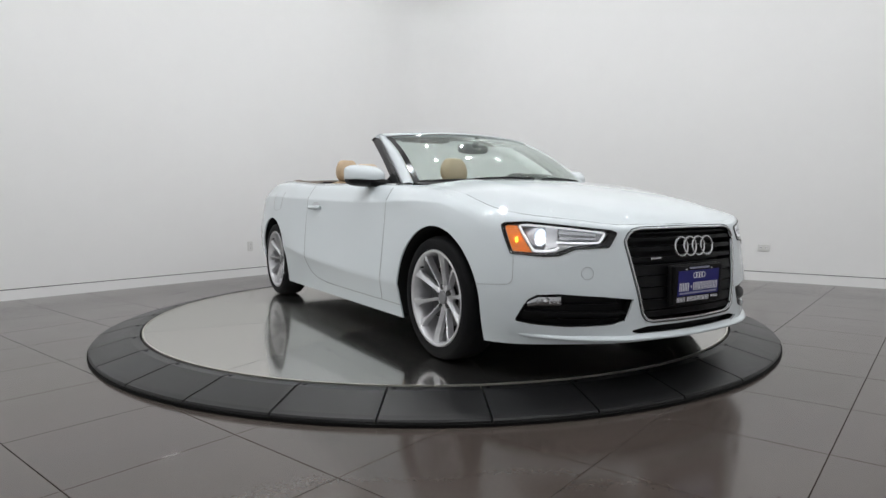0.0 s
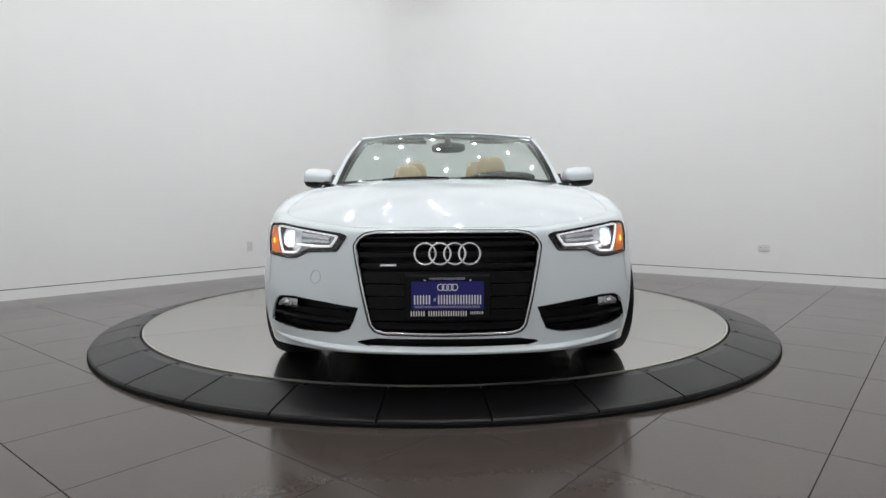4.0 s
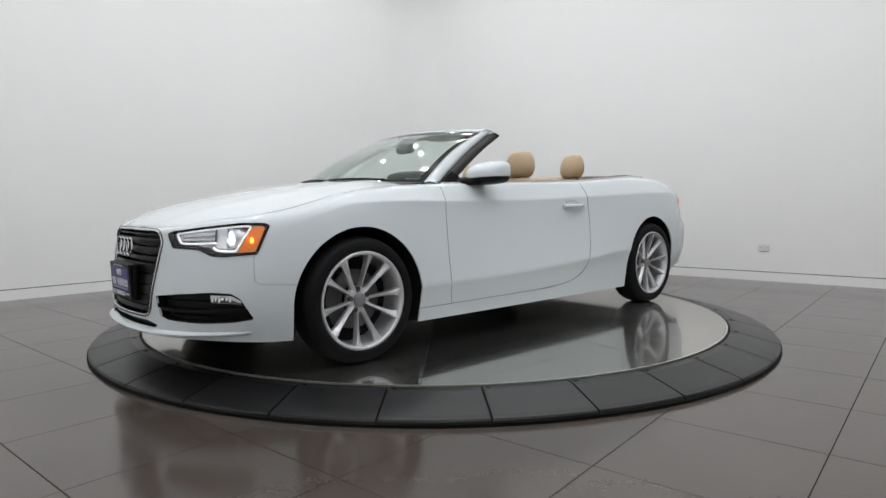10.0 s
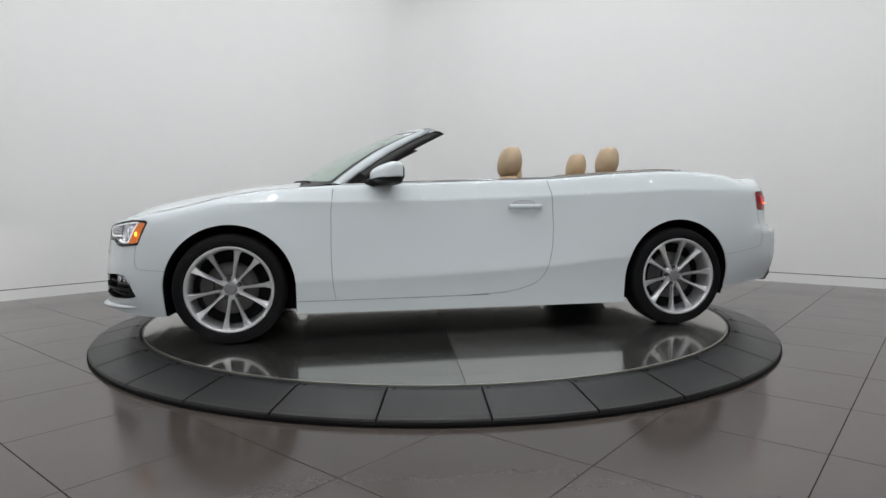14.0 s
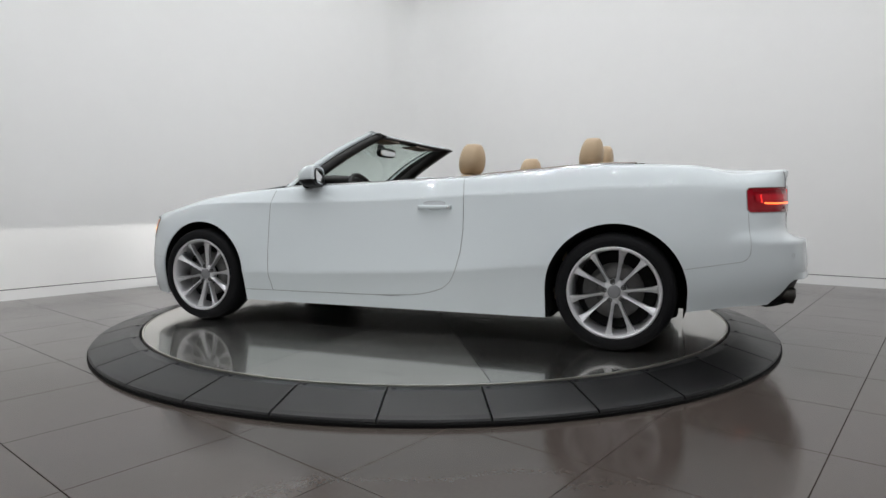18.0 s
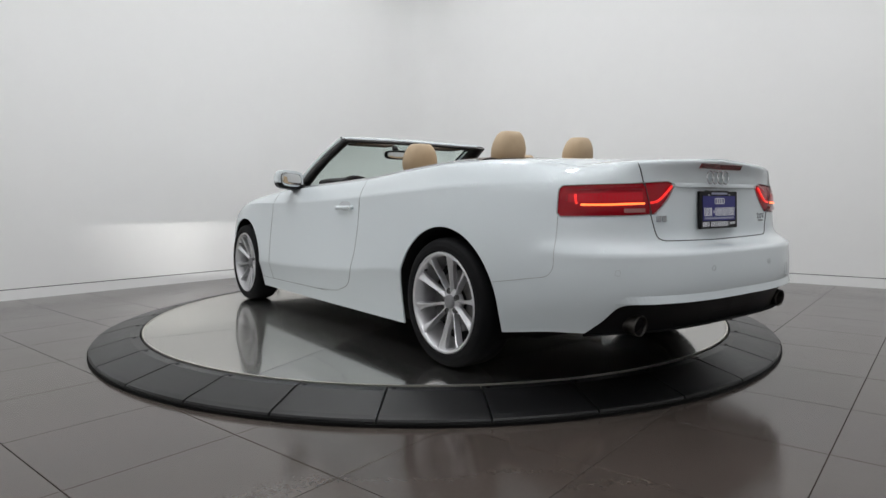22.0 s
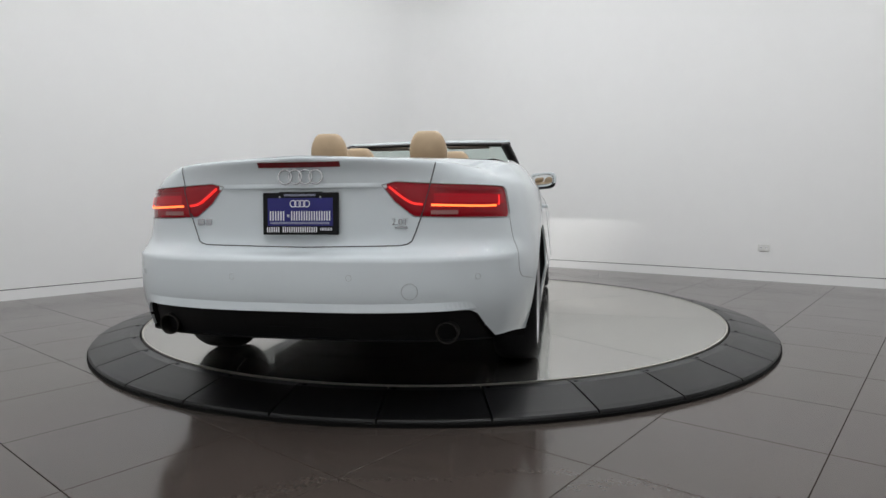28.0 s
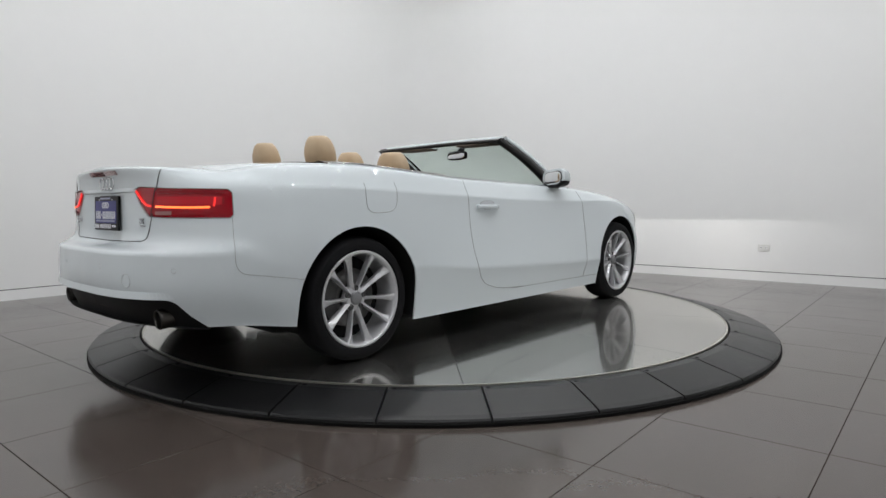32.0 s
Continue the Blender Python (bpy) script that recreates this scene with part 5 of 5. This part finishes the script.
# windscreen: base and top lines over the half width, and the posts beside it
def screen_point(u, v):
    """u from -1 to 1 across, v from 0 at the base to 1 at the top."""
    a = abs(u)
    base = Vector((1.02 - 0.25 * a ** 2.2, 0.690 * u, 0.925 - 0.014 * a * a))
    top = Vector((0.335 - 0.118 * a ** 2.2, 0.597 * u, 1.270 - 0.028 * a * a))
    p = base.lerp(top, v)
    bulge = 0.030 * math.sin(math.pi * v)
    return p + Vector((0.45, 0, 0.9)) * bulge


def build_screen(car):
    nu, nv = 33, 14
    verts = [screen_point(-1 + 2 * i / (nu - 1), j / (nv - 1)) for i in range(nu) for j in range(nv)]
    glass = cpart("windscreen", verts, [tuple(reversed(q)) for q in grid_faces(nu, nv)], M_GLASS, car, "clear tinted windscreen in a black edge")
    sol = glass.modifiers.new("thickness", "SOLIDIFY")
    sol.thickness, sol.offset = 0.005, -1
    glass.visible_shadow = False
    # black printed band round the glass
    band = []
    faces = []
    edge = [(-1 + 2 * i / 40, 1.0) for i in range(41)] + [(1, 1 - j / 14) for j in range(1, 15)] + [(1 - 2 * i / 40, 0.0) for i in range(1, 41)] + [(-1, j / 14) for j in range(1, 14)]
    for u, v in edge:
        p = screen_point(u, v)
        q = screen_point(u * 0.955, 0.5 + (v - 0.5) * (0.95 if v > 0.5 else 0.92))
        band += [p + Vector((0.003, 0, 0.005)), q + Vector((0.003, 0, 0.005))]
    n = len(edge)
    faces = [(2 * i, 2 * i + 1, 2 * ((i + 1) % n) + 1, 2 * ((i + 1) % n)) for i in range(n)]
    cpart("glass_border", band, faces, M_GLOSSBLACK, glass, "black printed border", top=False)
    # posts and header: white outer shell with a dark seal behind
    def post(side):
        white, seal = [], []
        m = 22
        for i in range(m):
            t = i / (m - 1)
            a = screen_point(1.0, t) + Vector((0.0, 0.002, 0.004))
            bul = 0.022 * math.sin(math.pi * t)
            b = Vector((0.705, 0.735, 0.905)).lerp(Vector((0.128, 0.612, 1.258)), t) + Vector((0.4, 0.3, 0.9)) * bul
            mid = (a + b) / 2 + Vector((0.006, 0.010, 0.010))
            inn = (a + b) / 2 + Vector((-0.02, -0.035, -0.02))
            white += [a, a.lerp(mid, 0.5) + Vector((0.002, 0.003, 0.004)), mid, mid.lerp(b, 0.5) + Vector((0.001, 0.003, 0.003)), b, inn]
            w = 1 - 0.25 * t
            c = Vector((0.60, 0.735, 0.905)).lerp(Vector((0.060, 0.622, 1.232)), t) + Vector((0.4, 0.25, 0.9)) * bul * 0.8
            c2 = c + Vector((0.005, -0.055, 0.0)) * w
            b2 = b + Vector((0.02, -0.07, -0.01))
            seal += [b + Vector((0, -0.003, -0.003)), b.lerp(c, 0.5) + Vector((-0.002, 0.006, 0.004)), c, c2, b2]
        f = [(i * 6 + j, i * 6 + (j + 1) % 6, i * 6 + 6 + (j + 1) % 6, i * 6 + 6 + j) for i in range(m - 1) for j in range(6)] + [tuple(range(6)), tuple((m - 1) * 6 + j for j in range(6))[::-1]]
        post_ob = cpart("windscreen_post", white, f, M_PAINT, car, "white windscreen post", side=side)
        f = [(i * 5 + j, i * 5 + (j + 1) % 5, i * 5 + 5 + (j + 1) % 5, i * 5 + 5 + j) for i in range(m - 1) for j in range(5)] + [tuple(range(5)), tuple((m - 1) * 5 + j for j in range(5))[::-1]]
        cpart("post_seal", seal, f, M_SEAL, post_ob, "black rubber seal", side=side, top=False)
        lin = []
        for i in range(m):
            a, b, inn = white[i * 6], white[i * 6 + 4], white[i * 6 + 5]
            o = (inn - (a + b) / 2).normalized() * 0.004
            lin += [a + o + Vector((-0.004, 0, 0)), inn + o, b + o + Vector((0.002, -0.002, 0))]
        f = [(i * 3 + j, i * 3 + j + 1, i * 3 + 4 + j, i * 3 + 3 + j) for i in range(m - 1) for j in range(2)]
        cpart("post_lining", lin, f, M_SEAL, post_ob, "dark post lining", side=side, top=False)
        # black triangle at the mirror's foot
        tri = [(0.70, 0.745, 0.905), (0.50, 0.765, 0.915), (0.60, 0.742, 0.985), (0.70, 0.70, 0.905), (0.50, 0.72, 0.915), (0.60, 0.70, 0.985)]
        cpart("mirror_sail", tri, [(0, 1, 2), (5, 4, 3), (0, 3, 4, 1), (1, 4, 5, 2), (2, 5, 3, 0)], M_BLACK, post_ob, "black mirror triangle", smooth=False, side=side, top=False)
    both_sides(post)
    white, under = [], []
    m = 41
    for i in range(m):
        u = -1 + 2 * i / (m - 1)
        a = screen_point(u, 1.0) + Vector((0.002, 0, 0.006))
        e = abs(u)
        b = a + Vector((-0.115 + 0.01 * e ** 3, u * 0.035 * e, -0.008 + 0.010 * e ** 3))
        top = a.lerp(b, 0.5) + Vector((0, 0, 0.021))
        white += [a, a.lerp(top, 0.5) + Vector((0, 0, 0.004)), top, b.lerp(top, 0.5) + Vector((0, 0, 0.003)), b, a.lerp(b, 0.5) - Vector((0, 0, 0.012))]
        c = b + Vector((-0.035, u * 0.004, -0.020))
        under += [b + Vector((0.004, 0, 0.001)), c + Vector((0.0, 0, 0.008)), c, a + Vector((-0.06, 0, -0.030)), a + Vector((-0.025, 0, -0.02))]
    f = [(i * 6 + j, i * 6 + 6 + j, i * 6 + 6 + (j + 1) % 6, i * 6 + (j + 1) % 6) for i in range(m - 1) for j in range(6)] + [tuple(range(6))[::-1], tuple((m - 1) * 6 + j for j in range(6))]
    head = cpart("screen_header", white, f, M_PAINT, car, "white windscreen header")
    f = [(i * 5 + j, i * 5 + 5 + j, i * 5 + 5 + (j + 1) % 5, i * 5 + (j + 1) % 5) for i in range(m - 1) for j in range(5)] + [tuple(range(5))[::-1], tuple((m - 1) * 5 + j for j in range(5))]
    cpart("header_seal", under, f, M_SEAL, head, "dark header lining", top=False)
    for y in (0.33, -0.30):
        v = box_bm(0.17, 0.30, y - 0.16, y + 0.16, 1.222, 1.236, 0.006)
        part("sun_visor", v, M_TAUPE, head, "grey-brown sun visor")
    # cowl panel under the glass
    nu = 33
    verts = []
    for i in range(nu):
        u = -1 + 2 * i / (nu - 1)
        p = screen_point(u, 0.03)
        q = Vector((1.06 - 0.06 * abs(u) ** 2, 0.71 * u, 0.918 - 0.02 * u * u))
        verts += [p + Vector((-0.05, 0, -0.02)), p + Vector((0.01, 0, -0.004)), q + Vector((0, 0, -0.005)), q + Vector((0.0, 0, -0.05))]
    cpart("cowl", verts, grid_faces(nu, 4), M_BLACK, car, "black cowl with wiper arms")
    for u0, u1 in ((-0.55, 0.02), (0.12, 0.72)):
        pts = [screen_point(u0 + (u1 - u0) * k / 10, 0.015 + 0.012 * math.sin(math.pi * k / 10)) + Vector((0.012, 0, 0.012)) for k in range(11)]
        v, f = tube(pts, 0.007, 6)
        cpart("wiper", v, f, M_BLACK, car, "black wiper arm")
    # sticker at the top corner
    p = [screen_point(u, v) + Vector((0.005, 0, 0.008)) for u, v in ((0.86, 0.90), (0.97, 0.90), (0.97, 0.955), (0.86, 0.955))]
    cpart("sticker", p, [(0, 1, 2, 3)], M_WHITEPRINT, glass, "small white sticker", smooth=False, top=False)


def blob(cx, cy, cz, rx, ry, rz, n=2.6, nu=24, nv=14, shear_x=0.0, flat_low=0.0):
    """A rounded block, softly squared."""
    verts = []
    sp = lambda w, e: math.copysign(abs(w) ** e, w)
    e = 2.0 / n
    for i in range(nu):
        a = 2 * math.pi * i / nu
        for j in range(nv):
            b = -math.pi / 2 + math.pi * j / (nv - 1)
            x = rx * sp(math.cos(b), e) * sp(math.cos(a), e)
            y = ry * sp(math.cos(b), e) * sp(math.sin(a), e)
            z = rz * sp(math.sin(b), e)
            verts.append((cx + x + shear_x * z, cy + y, cz + z))
    return verts, grid_faces(nu, nv, True)


def build_mirrors(car):
    def one(side):
        mid = 0.892 if side > 0 else 0.862

        def shell(lo, hi, grow, drop):
            v, f = blob(0.0, 0.0, 0.0, 0.092, 0.108, 0.064, 3.6, 36, 20)
            w = []
            for x, y, z in v:
                z = min(max(z, lo), hi)
                t = y / 0.102
                fore = max(0, x / 0.095)
                z = z * (1 - 0.42 * fore ** 1.5) - 0.012 * fore
                x = max(x, -0.055) * (1 - 0.22 * max(0, t) ** 2)
                w.append((0.470 + x * grow - 0.06 * (t + 1) * 0.5, mid + y * grow, 0.972 + z + 0.006 * t - drop))
            return w, f
        w, f = shell(-0.028, 0.064, 1.0, 0.0)
        cap = cpart("door_mirror", w, f, M_PAINT, car, "white door mirror with a black foot", side=side)
        w, f = shell(-0.066, -0.018, 0.975, 0.004)
        cpart("mirror_base", w, f, M_BLACK, cap, "black lower shell", side=side, top=False)
        v, f = tube([(0.58, 0.735, 0.915), (0.55, 0.78, 0.920), (0.50, mid - 0.022, 0.930)], 0.027, 10)
        cpart("mirror_foot", v, f, M_BLACK, cap, "black mirror foot", side=side, top=False)
        v, f = blob(0.418, mid, 0.970, 0.006, 0.088, 0.050, 3.2)
        w = [(x - 0.29 * (y - mid + 0.1), y, z + 0.06 * (y - mid)) for x, y, z in v]
        cpart("mirror_frame", w, f, M_BLACK, cap, side=side, top=False)
        v, f = blob(0.411, mid, 0.970, 0.004, 0.085, 0.047, 3.2)
        w = [(x - 0.29 * (y - mid + 0.1), y, z + 0.06 * (y - mid)) for x, y, z in v]
        cpart("mirror_glass", w, f, M_MIRROR, cap, "mirror glass", side=side, top=False)
    both_sides(one)
    v, f = blob(0.36, 0.015, 1.178, 0.022, 0.115, 0.036, 3.2)
    w = [(x + 0.12 * (y - 0.015), y, z) for x, y, z in v]
    inner = cpart("rear_view_mirror", w, f, M_BLACK, car, "black inside mirror")
    v, f = blob(0.341, 0.015, 1.178, 0.006, 0.103, 0.029, 3.2)
    cpart("mirror_glass", [(x + 0.12 * (y - 0.015), y, z) for x, y, z in v], f, M_MIRROR, inner, "mirror glass", top=False)
    v, f = tube([(0.38, 0.015, 1.19), (0.40, 0.012, 1.22), (0.42, 0.01, 1.238)], 0.022, 8)
    cpart("mirror_stem", v, f, M_BLACK, inner, top=False)


def build_side_fittings(car):
    def one(side):
        # door handle: bowl, a flat patch darkened for the hollow's shade, and grip
        cs, cz = s_x(-0.385), 0.778
        cup = Region([(s_x(-0.315), cz + 0.022), (s_x(-0.345), cz + 0.032), (s_x(-0.42), cz + 0.032), (s_x(-0.45), cz + 0.022)], [(s_x(-0.315), cz + 0.0), (s_x(-0.36), cz - 0.02), (s_x(-0.41), cz - 0.02), (s_x(-0.45), cz)])
        v, f = cup.patch(14, 7, 0.0015)
        base = cpart("door_handle", v, f, M_HANDLECUP, car, "white door handle", side=side)
        outline(cup, 0.0011, M_SEAMLIGHT, "bowl_edge", base, side)
        pts = surf(np.array([s_x(x) for x in np.linspace(-0.285, -0.49, 15)]), np.full(15, cz - 0.004))
        prof = []
        for k, p in enumerate(pts):
            e = math.sin(math.pi * min(max(k, 0.6), 13.4) / 14)
            o = 0.008 + 0.026 * min(1, e * 1.6)
            h = 0.0125
            prof += [(p[0], p[1] + o, p[2] + h), (p[0], p[1] + o + 0.006, p[2] + h * 0.2), (p[0], p[1] + o + 0.004, p[2] - h), (p[0], p[1] + o - 0.012, p[2] - h), (p[0], p[1] + o - 0.012, p[2] + h)]
        f = [(i * 5 + j, i * 5 + (j + 1) % 5, i * 5 + 5 + (j + 1) % 5, i * 5 + 5 + j) for i in range(14) for j in range(5)] + [tuple(range(5))[::-1], tuple(70 + j for j in range(5))]
        cpart("handle_grip", prof, f, M_PAINT, base, "white grip", side=side, top=False)
        if side > 0:
            v, f = lathe([(0.0, 0.003), (0.006, 0.003), (0.007, 0.0)], 12, "y")
            p = surf(s_x(-0.478), cz - 0.004)
            cpart("key_lock", [(q[0] + p[0], q[1] + p[1] + 0.024, q[2] + p[2]) for q in v], f, M_CHROME, base, "key lock", top=False)
        # belt strip and inner trim along the cockpit
        xs = np.linspace(0.72, -1.50, 60)
        ss = np.array([s_x(x) for x in xs])
        zz, qq = columns(ss)
        p, n = plan_at(ss)
        edge = np.concatenate([p - n * qq[:, :1], zz[:, :1]], 1)
        v, f = tube(edge + (0, -0.002, 0.002), 0.0072, 8)
        cpart("belt_strip", v, f, M_CHROME, car, "chrome belt strip", side=side)
        a = edge[:38] + (0, -0.008, -0.002)
        b = a + (0, -0.075, 0.006)
        c = b + (0, -0.02, -0.20)
        v = np.stack([a, (a + b) / 2 + (0, 0, 0.012), b, c], 1).reshape(-1, 3)
        cpart("door_trim", v, grid_faces(38, 4), M_DASH, car, "dark inner door trim", side=side)
        a = edge[36:] + (0, -0.008, 0.001)
        w = np.linspace(0.07, 0.14, len(a))
        b = a + np.stack([0 * w, -w, 0.010 + 0 * w], 1)
        c = b + (0, -0.03, -0.20)
        v = np.stack([a, (a + b) / 2 + (0, 0, 0.013), b, c], 1).reshape(-1, 3)
        cpart("rear_side_trim", v, grid_faces(len(a), 4), M_TAUPE, car, "grey-brown rear side trim", side=side)
    both_sides(one)
    # fuel flap on the right flank
    corner = [(-1.150, 0.905), (-1.165, 0.80), (-1.195, 0.763), (-1.25, 0.752), (-1.33, 0.751), (-1.362, 0.768), (-1.371, 0.80), (-1.366, 0.90)]
    pth = path2([(s_x(x), z) for x, z in corner], 40)
    pts = surf(pth[:, 0], pth[:, 1], 0.0005) * (1, -1, 1)
    v, f = tube(pts, 0.0015, 4)
    mesh_ob("fuel_flap", v, f, M_SEAMLIGHT, car, "thin outline of the fuel flap", loc=(0, CAR_Y, 0))
    # hood side gaps
    ss = np.linspace(s_x(1.80), s_x(1.42), 24)
    zz, qq = columns(ss)
    p, n = plan_at(ss)
    edge = np.concatenate([p - n * qq[:, :1], zz[:, :1]], 1) + (0, 0, 0.0015)
    for side in (1, -1):
        v, f = tube(edge * (1, side, 1), 0.0007, 5)
        mesh_ob("panel_gap", v, f, M_SEAMLIGHT, car, loc=(0, CAR_Y, 0))


def build_interior(car):
    part("cabin_floor", box_bm(-1.35, 0.80, -0.70, 0.70, 0.24, 0.30, 0.01), M_TAUPE, car, "dark carpeted cabin floor", loc=(0, CAR_Y, 0))
    v, f = blob(0.69, 0.0, 0.812, 0.29, 0.68, 0.125, 4.0)
    dash = cpart("dashboard", v, f, M_DASH, car, "dark dashboard")
    v, f = blob(0.56, 0.37, 0.955, 0.14, 0.21, 0.045, 2.8)
    cpart("instrument_hood", v, f, M_DASH, dash, "dark instrument hood", top=False)
    # steering wheel
    ring, c = [], Vector((0.34, 0.37, 0.835))
    ax = Vector((-0.90, 0, 0.42)).normalized()
    up = Vector((0.42, 0, 0.90)).normalized()
    for k in range(36):
        a = 2 * math.pi * k / 36
        ring.append(c + 0.182 * (math.cos(a) * up + math.sin(a) * Vector((0, 1, 0))))
    v, f = tube(ring, 0.016, 10, True)
    sw = cpart("steering_wheel", v, f, M_DASH, car, "dark leather steering wheel")
    v, f = blob(c.x + 0.01, c.y, c.z, 0.03, 0.075, 0.06, 2.6)
    cpart("hub_pad", v, f, M_DASH, sw, top=False)
    for d in (Vector((0, 1, 0)), Vector((0, -1, 0)), -up):
        v, f = tube([c + d * 0.05, c + d * 0.175], 0.014, 8)
        cpart("wheel_spoke", v, f, M_DARKMETAL, sw, top=False)

    def headrest(x, y, z, wide, deep, high, lean, name="headrest"):
        verts, nu, nv = [], 28, 13
        for i in range(nu):
            a = 2 * math.pi * i / nu
            for j in range(nv):
                t = j / (nv - 1)
                k = math.sin(math.pi * (0.05 + 0.90 * t)) ** 0.25
                wy = wide / 2 * k * (1.02 - 0.20 * t)
                wx = deep / 2 * k * (1.0 - 0.18 * t)
                cx, cy = math.cos(a), math.sin(a)
                px = math.copysign(abs(cx) ** 0.75, cx) * wx
                py = math.copysign(abs(cy) ** 0.75, cy) * wy
                verts.append((x + px + lean * (t - 0.5) * high, y + py, z + high * t))
        faces = grid_faces(nu, nv, True)
        faces += [tuple(i * nv for i in range(nu))[::-1], tuple(i * nv + nv - 1 for i in range(nu))]
        return verts, [tuple(reversed(q)) for q in faces]
    for y, dz, dx in ((0.365, 0.0, 0.0), (-0.335, -0.055, -0.22)):
        v, f = blob(-0.10 + dx, y, 0.48, 0.27, 0.25, 0.09, 3.2)
        seat = cpart("front_seat", v, f, M_TAN, car, "tan leather front seat")
        v, f = blob(-0.36 + dx, y, 0.73, 0.085, 0.24, 0.255, 3.0, shear_x=-0.28)
        cpart("backrest", v, f, M_TAN, seat, "tan leather backrest", top=False)
        v, f = headrest(-0.445 + dx, y, 0.985 + dz, 0.255, 0.165, 0.190, -0.10)
        hr = cpart("headrest", v, f, M_TAN, seat, "tan leather headrest", top=False)
        for d in (-0.05, 0.05):
            v, f = tube([(-0.44 + dx, y + d, 0.93 + dz), (-0.448 + dx, y + d, 1.0 + dz)], 0.006, 8)
            cpart("headrest_post", v, f, M_CHROME, seat, top=False)
    v, f = blob(-0.92, 0, 0.50, 0.24, 0.56, 0.10, 3.4)
    bench = cpart("rear_seat", v, f, M_TAN, car, "tan leather rear bench")
    v, f = blob(-1.165, 0, 0.78, 0.09, 0.56, 0.24, 3.4, shear_x=-0.2)
    cpart("backrest", v, f, M_TAN, bench, "tan leather backrest", top=False)
    for y in (0.287, -0.287):
        v, f = headrest(-1.198, y, 1.005, 0.222, 0.155, 0.182, -0.12)
        cpart("headrest", v, f, M_TAN, bench, "tan leather headrest", top=False)
    # shelf over the folded top
    verts, nx, ny = [], 6, 21
    for i in range(nx):
        x = -1.235 - 0.29 * i / (nx - 1)
        for j in range(ny):
            u = -1 + 2 * j / (ny - 1)
            verts.append((x, 0.70 * u, 0.993 + 0.024 * (1 - abs(u) ** 2.4) + 0.010 * i / (nx - 1) - (0.06 if i == 0 else 0)))
    cpart("top_cover", verts, grid_faces(nx, ny), M_TAUPE, car, "grey-brown cover over the folded top")
    part("wind_deflector_bar", box_bm(-1.26, -1.245, -0.50, 0.50, 0.985, 1.0, 0.003), M_BLACK, car, loc=(0, CAR_Y, 0))


def build_car():
    car = empty("convertible_car", (0, 0, FLOOR_TO_DISC - 0.006))
    tagged(car, "white two-door convertible with its top down and lights on", "car")
    build_body(car)
    build_underbody(car)
    build_wheels(car)
    build_front(car)
    build_headlamps(car)
    build_taillamps(car)
    build_rear(car)
    build_screen(car)
    build_mirrors(car)
    build_side_fittings(car)
    build_interior(car)
    return car


# ---- floor tiles ----
def build_floor_tiles(floor, ring):
    """Square tiles laid at the walls' slant, only inside the walls and outside the turntable's middle."""
    a = radians(49.67)
    u, v = Vector((math.cos(a), math.sin(a), 0)), Vector((math.sin(a), -math.cos(a), 0))
    anchor = Vector((-2.047, -2.030, 0))
    size, joint = 0.5893, 0.0034
    h = (size - joint) / 2
    me = bpy.data.meshes.new("floor_tile")
    bm = box_bm(-h, h, -h, h, -0.012, 0.0, 0.0006, 1)
    bm.to_mesh(me)
    bm.free()
    me.materials.append(M_TILE)
    for i in range(-16, 17):
        for j in range(-16, 17):
            p = anchor + u * (i + 0.5) * size + v * (j + 0.5) * size
            r = p - CORNER
            # coordinates along the two walls
            det = WAY_L.x * WAY_R.y - WAY_L.y * WAY_R.x
            s = (r.x * WAY_R.y - r.y * WAY_R.x) / det
            t = (WAY_L.x * r.y - WAY_L.y * r.x) / det
            if not (-0.35 < s < REACH_L + 0.35 and -0.35 < t < REACH_R + 0.35):
                continue
            if Vector((p.x, p.y)).length < R_DISC - 0.6:
                continue
            ob = new("floor_tile", me)
            ob.parent = floor
            ob.matrix_basis = Matrix.Translation(p) @ Matrix.Rotation(a + math.pi / 2 * random.randrange(4), 4, "Z")


FLOOR, ROOM_RING = build_room()
build_downlights(ROOM_RING)
build_outlets()
RING = build_ring()
DISC = build_disc()
CAR = build_car()
build_floor_tiles(FLOOR, ROOM_RING)


def motions():
    # the disc and the car turn together, clockwise seen from above
    def turn(ob, z):
        rows = []
        for k in range(33):
            rows.append((float(k), pose(0, 0, z, 0, 0, -90 - 7.938 * (k - 3.879))))
        walk(ob, rows)
    turn(DISC, FLOOR_TO_DISC)
    turn(CAR, FLOOR_TO_DISC - 0.006)


motions()
